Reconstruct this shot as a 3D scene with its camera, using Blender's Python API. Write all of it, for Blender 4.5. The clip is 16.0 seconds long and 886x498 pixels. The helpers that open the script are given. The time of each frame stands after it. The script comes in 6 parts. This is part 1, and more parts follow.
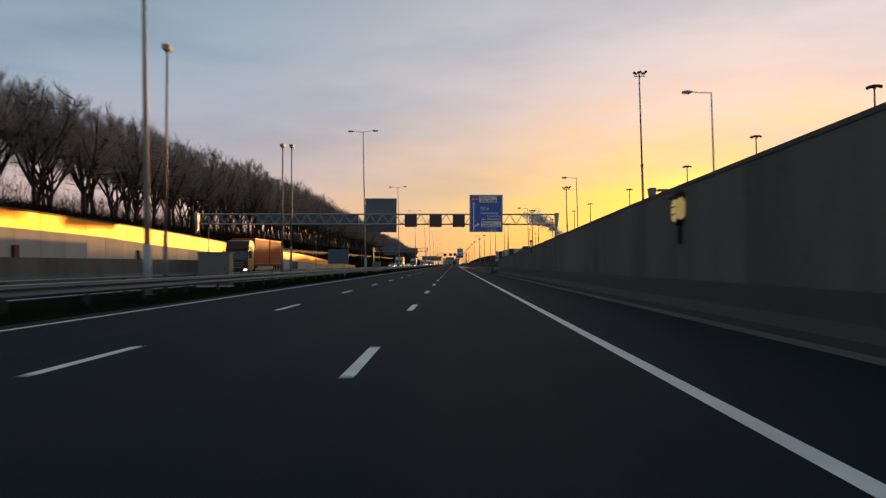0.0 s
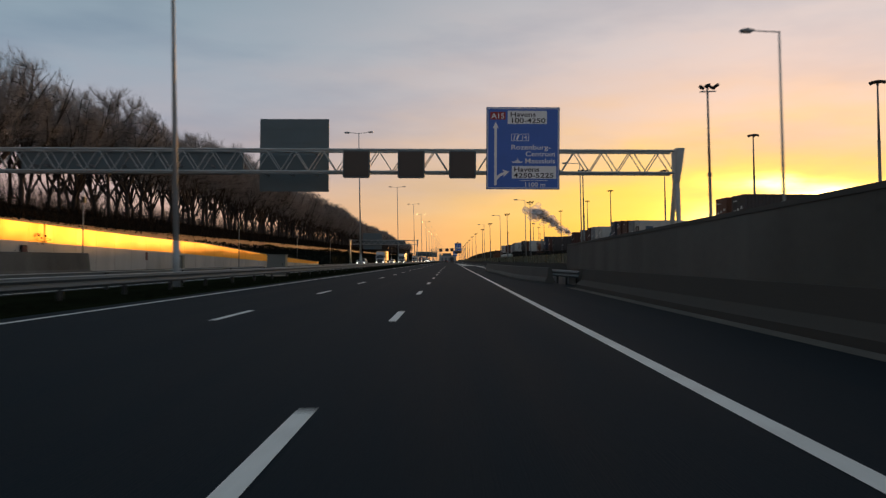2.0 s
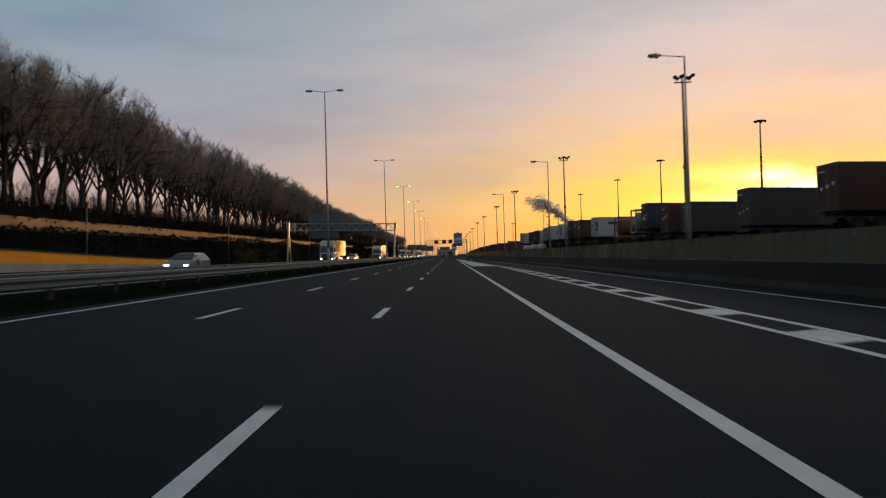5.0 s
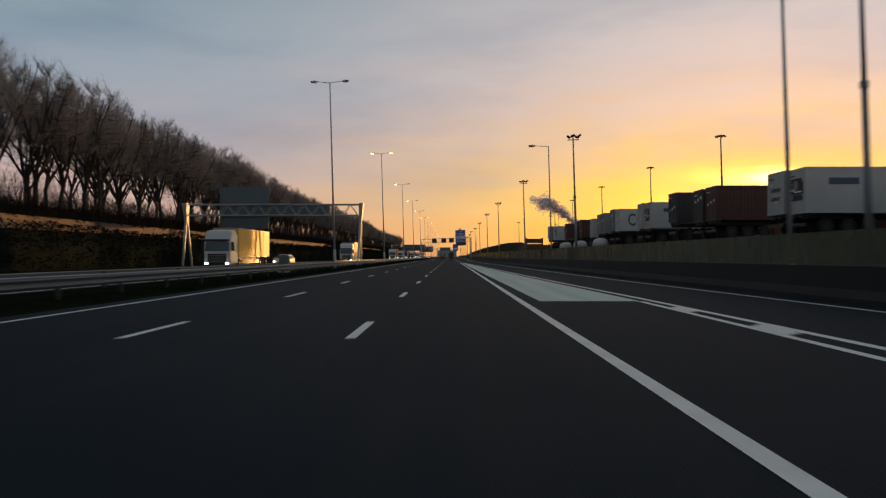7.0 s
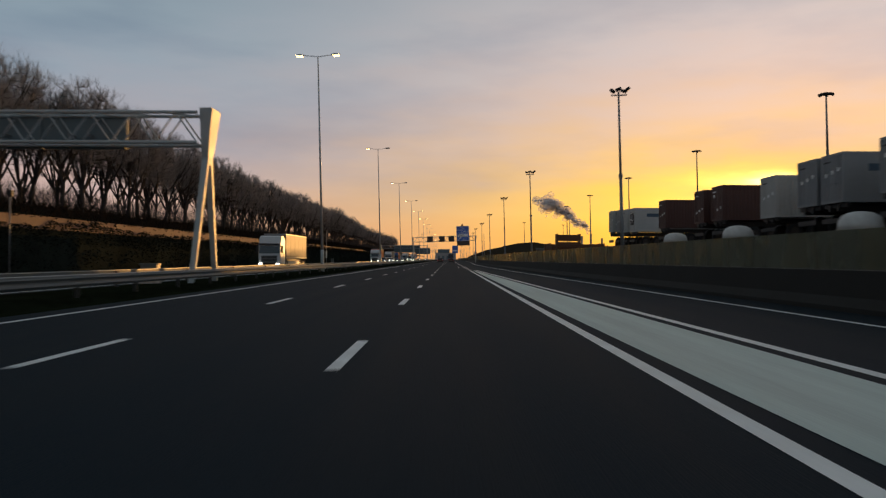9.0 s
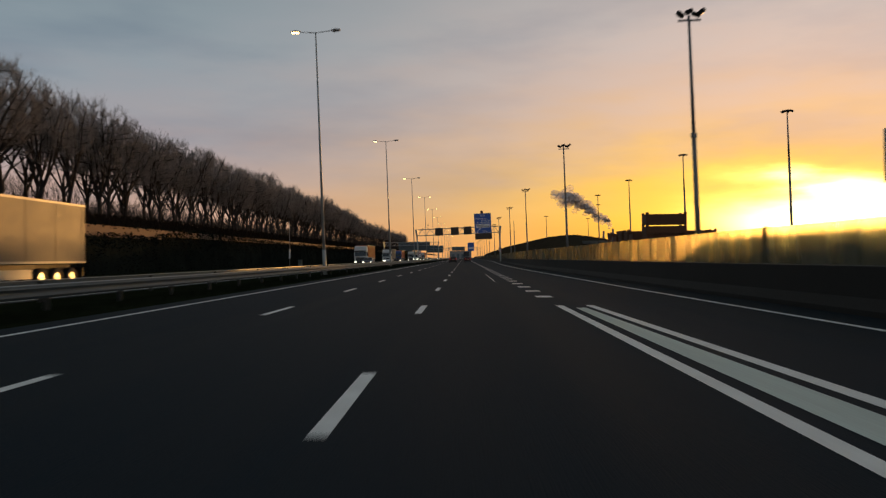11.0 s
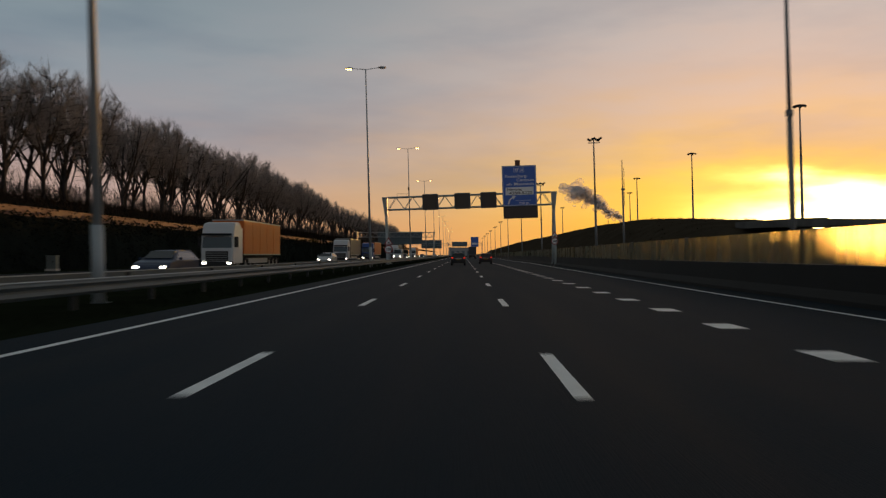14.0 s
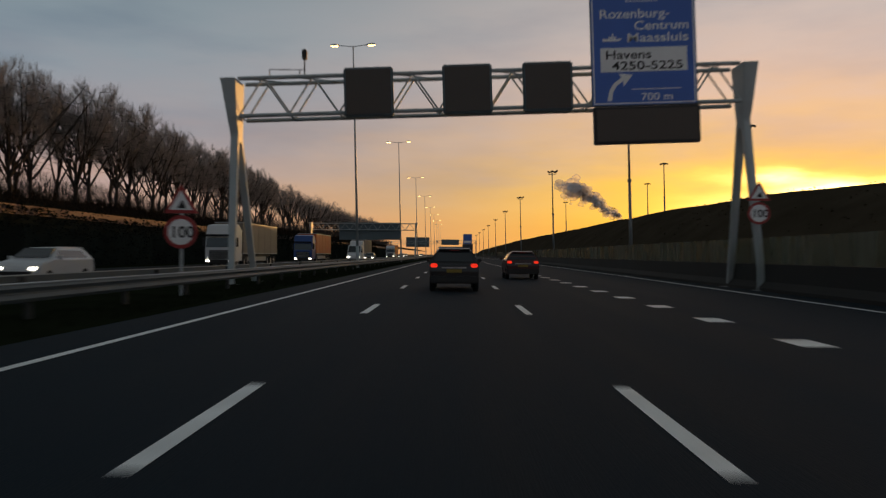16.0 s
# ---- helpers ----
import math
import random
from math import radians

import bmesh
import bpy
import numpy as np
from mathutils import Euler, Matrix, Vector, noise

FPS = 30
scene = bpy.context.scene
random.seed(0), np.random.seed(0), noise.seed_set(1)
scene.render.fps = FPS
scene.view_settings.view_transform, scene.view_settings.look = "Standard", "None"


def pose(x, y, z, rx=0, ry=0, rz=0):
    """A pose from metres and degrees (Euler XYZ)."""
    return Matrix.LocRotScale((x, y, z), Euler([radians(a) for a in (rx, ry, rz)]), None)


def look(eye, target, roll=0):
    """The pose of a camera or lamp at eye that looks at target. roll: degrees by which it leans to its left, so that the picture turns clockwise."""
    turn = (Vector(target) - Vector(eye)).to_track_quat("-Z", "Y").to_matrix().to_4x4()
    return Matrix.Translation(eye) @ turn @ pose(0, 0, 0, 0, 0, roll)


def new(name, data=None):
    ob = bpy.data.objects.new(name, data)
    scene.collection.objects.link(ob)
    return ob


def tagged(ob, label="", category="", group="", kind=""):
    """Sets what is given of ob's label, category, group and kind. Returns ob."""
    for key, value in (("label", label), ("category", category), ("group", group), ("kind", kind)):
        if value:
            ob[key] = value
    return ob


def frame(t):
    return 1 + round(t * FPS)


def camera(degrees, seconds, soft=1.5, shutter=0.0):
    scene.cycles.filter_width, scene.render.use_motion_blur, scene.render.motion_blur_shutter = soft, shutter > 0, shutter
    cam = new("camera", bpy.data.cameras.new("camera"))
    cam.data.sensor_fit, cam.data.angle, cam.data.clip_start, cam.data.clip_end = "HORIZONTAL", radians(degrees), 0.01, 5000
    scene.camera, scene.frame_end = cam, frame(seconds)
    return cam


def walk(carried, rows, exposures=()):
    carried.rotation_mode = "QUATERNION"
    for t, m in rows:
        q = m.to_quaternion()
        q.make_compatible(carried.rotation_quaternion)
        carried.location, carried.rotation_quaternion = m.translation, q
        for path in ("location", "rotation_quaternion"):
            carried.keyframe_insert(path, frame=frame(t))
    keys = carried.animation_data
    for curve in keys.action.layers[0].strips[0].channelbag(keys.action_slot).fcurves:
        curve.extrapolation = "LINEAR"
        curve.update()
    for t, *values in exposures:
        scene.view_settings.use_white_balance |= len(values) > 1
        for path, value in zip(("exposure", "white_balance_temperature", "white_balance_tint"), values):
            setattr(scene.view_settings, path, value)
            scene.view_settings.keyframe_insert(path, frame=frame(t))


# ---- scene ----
cam = camera(60.0, 16.0, soft=1.3, shutter=0.3)
PATH = [
    (0, (-0.08, 3.569, 1.246), (-0.108, 5.568, 1.285), 0.1),
    (0.5, (-0.097, 19.707, 1.249), (-0.119, 21.706, 1.284), 0.2),
    (1, (-0.115, 36.93, 1.23), (-0.135, 38.93, 1.265), 0.1),
    (1.5, (-0.137, 52.885, 1.241), (-0.157, 54.885, 1.261), 0.2),
    (2, (-0.102, 68.874, 1.21), (-0.122, 70.874, 1.24), 0.3),
    (2.5, (-0.065, 84.628, 1.264), (-0.08, 86.628, 1.291), 0.1),
    (3, (0.004, 100.529, 1.304), (-0.008, 102.529, 1.319), -0.2),
    (3.5, (0.067, 116.527, 1.249), (0.053, 118.527, 1.263), -0.3),
    (4, (0.141, 132.643, 1.28), (0.125, 134.643, 1.295), -0.3),
    (6.5, (0.272, 212.316, 1.241), (0.255, 214.315, 1.257), -0.0),
    (7, (0.286, 228.212, 1.265), (0.267, 230.211, 1.284), 0.0),
    (7.5, (0.226, 244.193, 1.236), (0.204, 246.193, 1.259), -0.2),
    (8, (0.119, 260.086, 1.224), (0.099, 262.086, 1.243), 0.1),
    (8.5, (0.119, 275.6, 1.238), (0.097, 277.6, 1.255), -0.0),
    (9, (0.024, 291.588, 1.227), (0.008, 293.588, 1.253), 0.3),
    (11.5, (-0.347, 370.505, 1.278), (-0.416, 372.503, 1.298), -0.9),
    (12, (-0.761, 386.643, 1.245), (-0.844, 388.642, 1.262), -0.9),
    (12.5, (-1.256, 402.347, 1.23), (-1.333, 404.345, 1.246), -0.6),
    (13, (-1.668, 418.11, 1.252), (-1.739, 420.108, 1.269), -0.5),
    (13.5, (-2.04, 433.804, 1.252), (-2.108, 435.803, 1.269), -0.5),
    (14, (-2.303, 449.266, 1.257), (-2.355, 451.265, 1.272), 0.1),
    (14.5, (-2.512, 464.868, 1.249), (-2.558, 466.867, 1.267), -0.1),
    (15, (-2.744, 480.444, 1.3), (-2.775, 482.443, 1.315), -0.0),
    (15.5, (-2.807, 496.13, 1.23), (-2.834, 498.13, 1.244), 0.5),
    (16, (-2.895, 511.54, 1.281), (-2.921, 513.54, 1.295), 0.4),
]
walk(cam, [(t, look(eye, target, roll)) for t, eye, target, roll in PATH], [(0, 0.35, 6250, 10), (2, 0.22, 6400, 10), (4, 0.15, 6500, 10), (9, 0.10, 6500, 10), (11.5, -0.06, 6900, 10), (13, -0.10, 6900, 10), (16, -0.12, 6800, 10)])

# ---------------------------------------------------------------- world and sun
SUN_AZ, SUN_EL = radians(25.5), radians(1.72)
SUN_DIR = Vector((math.sin(SUN_AZ) * math.cos(SUN_EL), math.cos(SUN_AZ) * math.cos(SUN_EL), math.sin(SUN_EL)))

world = bpy.data.worlds.new("dusk_sky")
scene.world = world
world.use_nodes = True
WT = world.node_tree
WN, WL = WT.nodes, WT.links


def wmath(op, a, b=None):
    n = WN.new("ShaderNodeMath")
    n.operation = op
    for k, v in enumerate((a, b)):
        if v is None:
            continue
        if isinstance(v, (int, float)):
            n.inputs[k].default_value = v
        else:
            WL.new(v, n.inputs[k])
    return n.outputs[0]


def wramp(fac, stops):
    n = WN.new("ShaderNodeValToRGB")
    n.color_ramp.interpolation = "B_SPLINE"
    els = n.color_ramp.elements
    while len(els) < len(stops):
        els.new(0.5)
    for e, (p, c) in zip(els, stops):
        e.position, e.color = p, (*c, 1)
    WL.new(fac, n.inputs[0])
    return n.outputs[0]


def wmix(kind, fac, a, b):
    n = WN.new("ShaderNodeMix")
    n.data_type, n.blend_type, n.clamp_factor = "RGBA", kind, True
    n.clamp_result = False
    for sock, v in ((n.inputs["Factor"], fac), (n.inputs[6], a), (n.inputs[7], b)):
        if isinstance(v, (int, float)):
            sock.default_value = v
        elif isinstance(v, tuple):
            sock.default_value = (*v, 1)
        else:
            WL.new(v, sock)
    return n.outputs[2]


tc = WN.new("ShaderNodeTexCoord")
sep = WN.new("ShaderNodeSeparateXYZ")
WL.new(tc.outputs["Generated"], sep.inputs[0])
dx, dy, dz = sep.outputs
flat = wmath("SQRT", wmath("ADD", wmath("MULTIPLY", dx, dx), wmath("MAXIMUM", wmath("MULTIPLY", dy, dy), 1e-5)))
cosaz = wmath("DIVIDE", wmath("ADD", wmath("MULTIPLY", dx, math.sin(SUN_AZ)), wmath("MULTIPLY", dy, math.cos(SUN_AZ))), flat)
# drifting cloud sheets, flattened towards the horizon
cmap = WN.new("ShaderNodeMapping")
cmap.inputs["Scale"].default_value = (2.2, 2.2, 9.0)
WL.new(tc.outputs["Generated"], cmap.inputs[0])
cn = WN.new("ShaderNodeTexNoise")
cn.inputs["Scale"].default_value, cn.inputs["Detail"].default_value = 1.6, 6.0
WL.new(cmap.outputs[0], cn.inputs["Vector"])
cmap2 = WN.new("ShaderNodeMapping")
cmap2.inputs["Scale"].default_value = (5, 5, 22.0)
cmap2.inputs["Location"].default_value = (3.1, 1.7, 0.4)
WL.new(tc.outputs["Generated"], cmap2.inputs[0])
cn2 = WN.new("ShaderNodeTexNoise")
cn2.inputs["Scale"].default_value, cn2.inputs["Detail"].default_value = 1.5, 5.0
WL.new(cmap2.outputs[0], cn2.inputs["Vector"])
cloud = wmath("ADD", wmath("MULTIPLY", wmath("SUBTRACT", cn.outputs[0], 0.5), 0.10), wmath("MULTIPLY", wmath("SUBTRACT", cn2.outputs[0], 0.5), 0.085))
up = wmath("ADD", wmath("MAXIMUM", dz, 0.0), wmath("MULTIPLY", cloud, wmath("MINIMUM", wmath("MULTIPLY", wmath("MAXIMUM", dz, 0.0), 10.0), 1.0)))
away = wramp(up, [(0.0, (0.62, 0.35, 0.23)), (0.05, (0.59, 0.38, 0.31)), (0.10, (0.46, 0.365, 0.39)), (0.17, (0.34, 0.35, 0.41)), (0.28, (0.22, 0.315, 0.385)), (0.50, (0.17, 0.20, 0.22)), (1.0, (0.11, 0.125, 0.13))])
near = wramp(up, [(0.0, (1.0, 0.40, 0.03)), (0.05, (0.99, 0.51, 0.03)), (0.09, (0.98, 0.56, 0.07)), (0.14, (0.89, 0.545, 0.27)), (0.20, (0.76, 0.54, 0.45)), (0.30, (0.61, 0.55, 0.55)), (0.5, (0.26, 0.27, 0.29)), (1.0, (0.11, 0.125, 0.13))])
side = WN.new("ShaderNodeMapRange")
side.inputs["From Min"].default_value, side.inputs["From Max"].default_value = 0.45, 1.0
WL.new(cosaz, side.inputs["Value"])
side2 = wmath("POWER", side.outputs[0], 3.9)
sky_col = wmix("MIX", side2, away, near)


def glow(width, height, z0):
    a = wmath("DIVIDE", wmath("MULTIPLY", wmath("SUBTRACT", 1.0, cosaz), 2.0), width * width)
    zz = wmath("DIVIDE", wmath("SUBTRACT", up, z0), height)
    return wmath("POWER", 2.718, wmath("MULTIPLY", wmath("ADD", a, wmath("MULTIPLY", zz, zz)), -1.0))


def scaled(g, s, col):
    return wmix("MULTIPLY", 1.0, wmath("MULTIPLY", g, s), col)


sky_col = wmix("ADD", 1.0, sky_col, scaled(glow(0.095, 0.029, 0.047), 7.0, (1.0, 0.84, 0.40)))
sky_col = wmix("ADD", 1.0, sky_col, scaled(glow(0.27, 0.058, 0.050), 0.62, (0.8, 0.52, 0.0)))
veil = WN.new("ShaderNodeMapRange")
veil.inputs["From Min"].default_value, veil.inputs["From Max"].default_value = 0.46, 0.72
veil.inputs["To Max"].default_value = 0.65
WL.new(cn.outputs[0], veil.inputs["Value"])
high = wmath("MINIMUM", wmath("MULTIPLY", wmath("MAXIMUM", wmath("SUBTRACT", dz, 0.025), 0.0), 12.0), 1.0)
sky_col = wmix("MIX", wmath("MULTIPLY", veil.outputs[0], high), sky_col, wmix("MULTIPLY", 1.0, sky_col, (0.72, 0.75, 0.84)))
grain = wmath("ADD", 0.94, wmath("MULTIPLY", cn2.outputs[0], 0.12))
sky_col = wmix("MULTIPLY", 1.0, sky_col, grain)
nish = WN.new("ShaderNodeTexSky")
nish.sky_type, nish.sun_disc = "NISHITA", False
nish.sun_elevation, nish.sun_rotation = SUN_EL, SUN_AZ
nish_bg = WN.new("ShaderNodeBackground")
nish_bg.inputs["Strength"].default_value = 0.015
WL.new(nish.outputs[0], nish_bg.inputs["Color"])
bg = WN["Background"]
bg.inputs["Strength"].default_value = 0.95
WL.new(sky_col, bg.inputs["Color"])
addsh = WN.new("ShaderNodeAddShader")
WL.new(bg.outputs[0], addsh.inputs[0])
WL.new(nish_bg.outputs[0], addsh.inputs[1])
WL.new(addsh.outputs[0], WN["World Output"].inputs["Surface"])

sun_data = bpy.data.lights.new("sun", "SUN")
sun_data.energy, sun_data.color, sun_data.angle = 2.9, (1.0, 0.48, 0.13), radians(0.9)
sun = new("sun", sun_data)
sun.matrix_world = look(SUN_DIR * 100, (0, 0, 0))

# ---------------------------------------------------------------- materials
MATS = {}


def mat(name, col, rough=0.7, metal=0.0, var=0.25, scale=3.0, fine=40.0, bump=0.2, island=False, rnd=0.0, emit=None, spec=0.5, stretch=(1, 1, 1)):
    """A painted or natural surface with variation at two scales and a fine relief."""
    if name in MATS:
        return MATS[name]
    m = bpy.data.materials.new(name)
    m.use_nodes = True
    nt = m.node_tree
    N, L = nt.nodes, nt.links
    b = N["Principled BSDF"]
    b.inputs["Roughness"].default_value, b.inputs["Metallic"].default_value = rough, metal
    b.inputs["Specular IOR Level"].default_value = spec
    co = N.new("ShaderNodeTexCoord")
    mp = N.new("ShaderNodeMapping")
    mp.inputs["Scale"].default_value = stretch
    L.new(co.outputs["Object"], mp.inputs[0])
    n1, n2 = N.new("ShaderNodeTexNoise"), N.new("ShaderNodeTexNoise")
    for n, s, d in ((n1, scale, 5.0), (n2, fine, 3.0)):
        n.inputs["Scale"].default_value, n.inputs["Detail"].default_value = s, d
        L.new(mp.outputs[0], n.inputs["Vector"])
    def mth(op, a, b2):
        q = N.new("ShaderNodeMath")
        q.operation = op
        for k, v in enumerate((a, b2)):
            if isinstance(v, (int, float)):
                q.inputs[k].default_value = v
            else:
                L.new(v, q.inputs[k])
        return q.outputs[0]
    f = mth("ADD", mth("MULTIPLY", mth("SUBTRACT", n1.outputs[0], 0.5), 2.2 * var), mth("MULTIPLY", mth("SUBTRACT", n2.outputs[0], 0.5), var))
    if rnd:
        oi = N.new("ShaderNodeObjectInfo")
        f = mth("ADD", f, mth("MULTIPLY", mth("SUBTRACT", oi.outputs["Random"], 0.5), rnd))
    if island:
        ge = N.new("ShaderNodeNewGeometry")
        f = mth("ADD", f, mth("MULTIPLY", mth("SUBTRACT", ge.outputs["Random Per Island"], 0.5), 0.5))
    f = mth("MAXIMUM", mth("ADD", f, 1.0), 0.15)
    mx = N.new("ShaderNodeMix")
    mx.data_type, mx.blend_type = "RGBA", "MULTIPLY"
    mx.inputs["Factor"].default_value = 1.0
    mx.inputs[6].default_value = (*col, 1)
    L.new(f, mx.inputs[7])
    L.new(mx.outputs[2], b.inputs["Base Color"])
    rr = mth("ADD", rough, mth("MULTIPLY", mth("SUBTRACT", n1.outputs[0], 0.5), 0.25))
    L.new(rr, b.inputs["Roughness"])
    if bump:
        bp = N.new("ShaderNodeBump")
        bp.inputs["Strength"].default_value, bp.inputs["Distance"].default_value = bump, 0.02
        L.new(n2.outputs[0], bp.inputs["Height"])
        L.new(bp.outputs[0], b.inputs["Normal"])
    if emit:
        b.inputs["Emission Color"].default_value = (*emit[0], 1)
        b.inputs["Emission Strength"].default_value = emit[1]
    MATS[name] = m
    return m


def screen_mat():
    """Dirty clear noise screen: the low sun behind it comes through, scattered by the film of dirt."""
    m = mat("dirty_screen", (0.105, 0.125, 0.108), 0.5, 0, 0.5, 0.8, 9, 0.05, rnd=0.5, stretch=(1, 0.6, 0.3))
    N, L = m.node_tree.nodes, m.node_tree.links

    def blend(fac, a, b):
        ms = N.new("ShaderNodeMixShader")
        if isinstance(fac, float):
            ms.inputs[0].default_value = fac
        else:
            L.new(fac, ms.inputs[0])
        L.new(a, ms.inputs[1])
        L.new(b, ms.inputs[2])
        return ms.outputs[0]

    tr = N.new("ShaderNodeBsdfTranslucent")
    tr.inputs["Color"].default_value = (0.34, 0.37, 0.32, 1)
    rf = N.new("ShaderNodeBsdfRefraction")
    rf.inputs["Color"].default_value = (0.90, 0.85, 0.66, 1)
    rf.inputs["Roughness"].default_value, rf.inputs["IOR"].default_value = 0.24, 1.25
    tp = N.new("ShaderNodeBsdfTransparent")
    tp.inputs["Color"].default_value = (0.86, 0.87, 0.80, 1)
    # streaks of dirt that run down each pane
    co, mp, nz, rg = (N.new(k) for k in ("ShaderNodeTexCoord", "ShaderNodeMapping", "ShaderNodeTexNoise", "ShaderNodeMapRange"))
    mp.inputs["Scale"].default_value = (1.0, 1.3, 0.25)
    nz.inputs["Scale"].default_value, nz.inputs["Detail"].default_value = 1.0, 5.0
    rg.inputs["From Min"].default_value, rg.inputs["From Max"].default_value = 0.35, 0.65
    rg.inputs["To Min"].default_value, rg.inputs["To Max"].default_value = 0.32, 0.66
    L.new(co.outputs["Object"], mp.inputs[0])
    L.new(mp.outputs[0], nz.inputs["Vector"])
    L.new(nz.outputs[0], rg.inputs["Value"])
    dirt = blend(0.38, N["Principled BSDF"].outputs[0], tr.outputs[0])
    clear = blend(0.10, rf.outputs[0], tp.outputs[0])
    L.new(blend(rg.outputs[0], clear, dirt), N["Material Output"].inputs["Surface"])
    return m


def glass_mat(name, col=(0.02, 0.025, 0.03), rough=0.08):
    m = mat(name, col, rough, 0, 0.05, 1, 10, 0, spec=0.7)
    return m


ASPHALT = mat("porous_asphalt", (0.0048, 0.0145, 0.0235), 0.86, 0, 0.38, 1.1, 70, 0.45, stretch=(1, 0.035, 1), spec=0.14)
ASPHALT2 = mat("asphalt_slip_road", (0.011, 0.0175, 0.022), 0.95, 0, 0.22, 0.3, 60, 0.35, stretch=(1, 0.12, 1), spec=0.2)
PAINT = mat("worn_road_paint", (0.84, 0.86, 0.85), 0.6, 0, 0.28, 1.6, 22, 0.2)
PAINT2 = mat("pale_gore_coating", (0.60, 0.69, 0.64), 0.7, 0, 0.30, 1.3, 30, 0.15, stretch=(1.5, 0.05, 1))
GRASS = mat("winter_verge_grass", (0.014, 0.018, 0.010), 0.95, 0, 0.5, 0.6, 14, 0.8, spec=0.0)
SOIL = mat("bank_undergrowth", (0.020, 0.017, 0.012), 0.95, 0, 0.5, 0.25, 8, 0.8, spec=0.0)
GROUND = mat("far_ground", (0.035, 0.035, 0.025), 0.95, 0, 0.4, 0.02, 1.0, 0.2)
CONC = mat("weathered_concrete", (0.46, 0.43, 0.385), 0.85, 0, 0.28, 0.5, 16, 0.3, rnd=0.2, stretch=(1, 1, 0.35))
CONC_DK = mat("dark_concrete", (0.112, 0.110, 0.100), 0.85, 0, 0.75, 0.45, 16, 0.4, rnd=0.3, stretch=(1, 1, 0.3))
CONC_BAR = mat("concrete_barrier", (0.10, 0.098, 0.09), 0.8, 0, 0.32, 0.6, 20, 0.25, rnd=0.12)
# the low sun's gold on the top panels is put into this base colour
PANEL = mat("sunset_gold_panel", (0.80, 0.37, 0.012), 0.5, 0.45, 0.10, 0.4, 9, 0.06, rnd=0.08, spec=0.35)
GALV = mat("galvanised_steel", (0.40, 0.44, 0.45), 0.55, 0.15, 0.14, 1.5, 25, 0.1)
RAIL_POST = mat("dark_rail_post", (0.035, 0.037, 0.038), 0.7, 0.1, 0.2, 2, 25, 0.1)
# dark cool tone carries the shade on the beam's face
RAIL = mat("shaded_rail_steel", (0.085, 0.108, 0.116), 0.6, 0.05, 0.2, 1.5, 25, 0.1, stretch=(1, 0.2, 1))
GALV_DK = mat("dull_galvanised_steel", (0.22, 0.23, 0.24), 0.55, 0.5, 0.18, 1.5, 25, 0.1)
STEEL_GREY = mat("grey_painted_steel", (0.30, 0.31, 0.31), 0.5, 0.1, 0.12, 1, 20, 0.08)
SIGN_BACK = mat("sign_back_aluminium", (0.115, 0.16, 0.18), 0.65, 0.0, 0.12, 0.8, 12, 0.05)
SIGN_BLUE = mat("sign_blue_sheeting", (0.055, 0.155, 0.55), 0.45, 0, 0.10, 0.7, 14, 0.03)
SIGN_WHITE = mat("sign_white_sheeting", (0.86, 0.87, 0.87), 0.45, 0, 0.06, 1, 14, 0.02)
SIGN_RED = mat("sign_red_sheeting", (0.34, 0.03, 0.03), 0.45, 0, 0.08, 1, 14, 0.02)
SIGN_BLACK = mat("sign_black_sheeting", (0.012, 0.012, 0.014), 0.5, 0, 0.1, 1, 14, 0.02)
VMS_FACE = mat("matrix_display_face", (0.052, 0.040, 0.031), 0.4, 0, 0.1, 2, 60, 0.15)
BARK = mat("poplar_bark", (0.052, 0.048, 0.046), 0.95, 0, 0.35, 1.2, 18, 0.6, rnd=0.3, spec=0.0)
TWIG = mat("bare_twigs", (0.27, 0.265, 0.265), 0.95, 0, 0.25, 0.3, 6, 0, rnd=0.35, spec=0.0)
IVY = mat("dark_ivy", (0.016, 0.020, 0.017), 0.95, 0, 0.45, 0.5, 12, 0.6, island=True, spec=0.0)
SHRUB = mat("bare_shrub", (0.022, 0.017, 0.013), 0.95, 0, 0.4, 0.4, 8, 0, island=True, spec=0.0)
RUBBER = mat("tyre_rubber", (0.012, 0.012, 0.013), 0.85, 0, 0.2, 3, 30, 0.2)
RIM = mat("alloy_rim", (0.35, 0.36, 0.37), 0.35, 0.8, 0.1, 3, 30, 0.05)
GLASS = glass_mat("tinted_glass")
PLASTIC = mat("black_plastic", (0.015, 0.015, 0.016), 0.6, 0, 0.12, 3, 30, 0.1)
TAIL = mat("red_tail_lamp", (0.40, 0.01, 0.01), 0.3, 0, 0.05, 3, 20, 0, emit=((1.0, 0.04, 0.015), 0.8))
HEAD = mat("lit_headlamp", (0.8, 0.8, 0.8), 0.2, 0, 0.03, 3, 20, 0, emit=((1.0, 0.92, 0.78), 6.0))
LAMP_LIT = mat("lit_sodium_lens", (0.8, 0.7, 0.5), 0.3, 0, 0.03, 3, 20, 0, emit=((1.0, 0.58, 0.20), 9.0))
LAMP_OFF = mat("frosted_lamp_lens", (0.45, 0.45, 0.42), 0.3, 0, 0.05, 3, 20, 0)
WALL_LAMP = mat("yellow_lamp_diffuser", (0.7, 0.6, 0.3), 0.4, 0, 0.2, 6, 30, 0, emit=((1.0, 0.68, 0.2), 0.18))
STEAM = mat("steam", (0.92, 0.90, 0.92), 1.0, 0, 0.1, 0.02, 0.1, 0.0, spec=0.0)


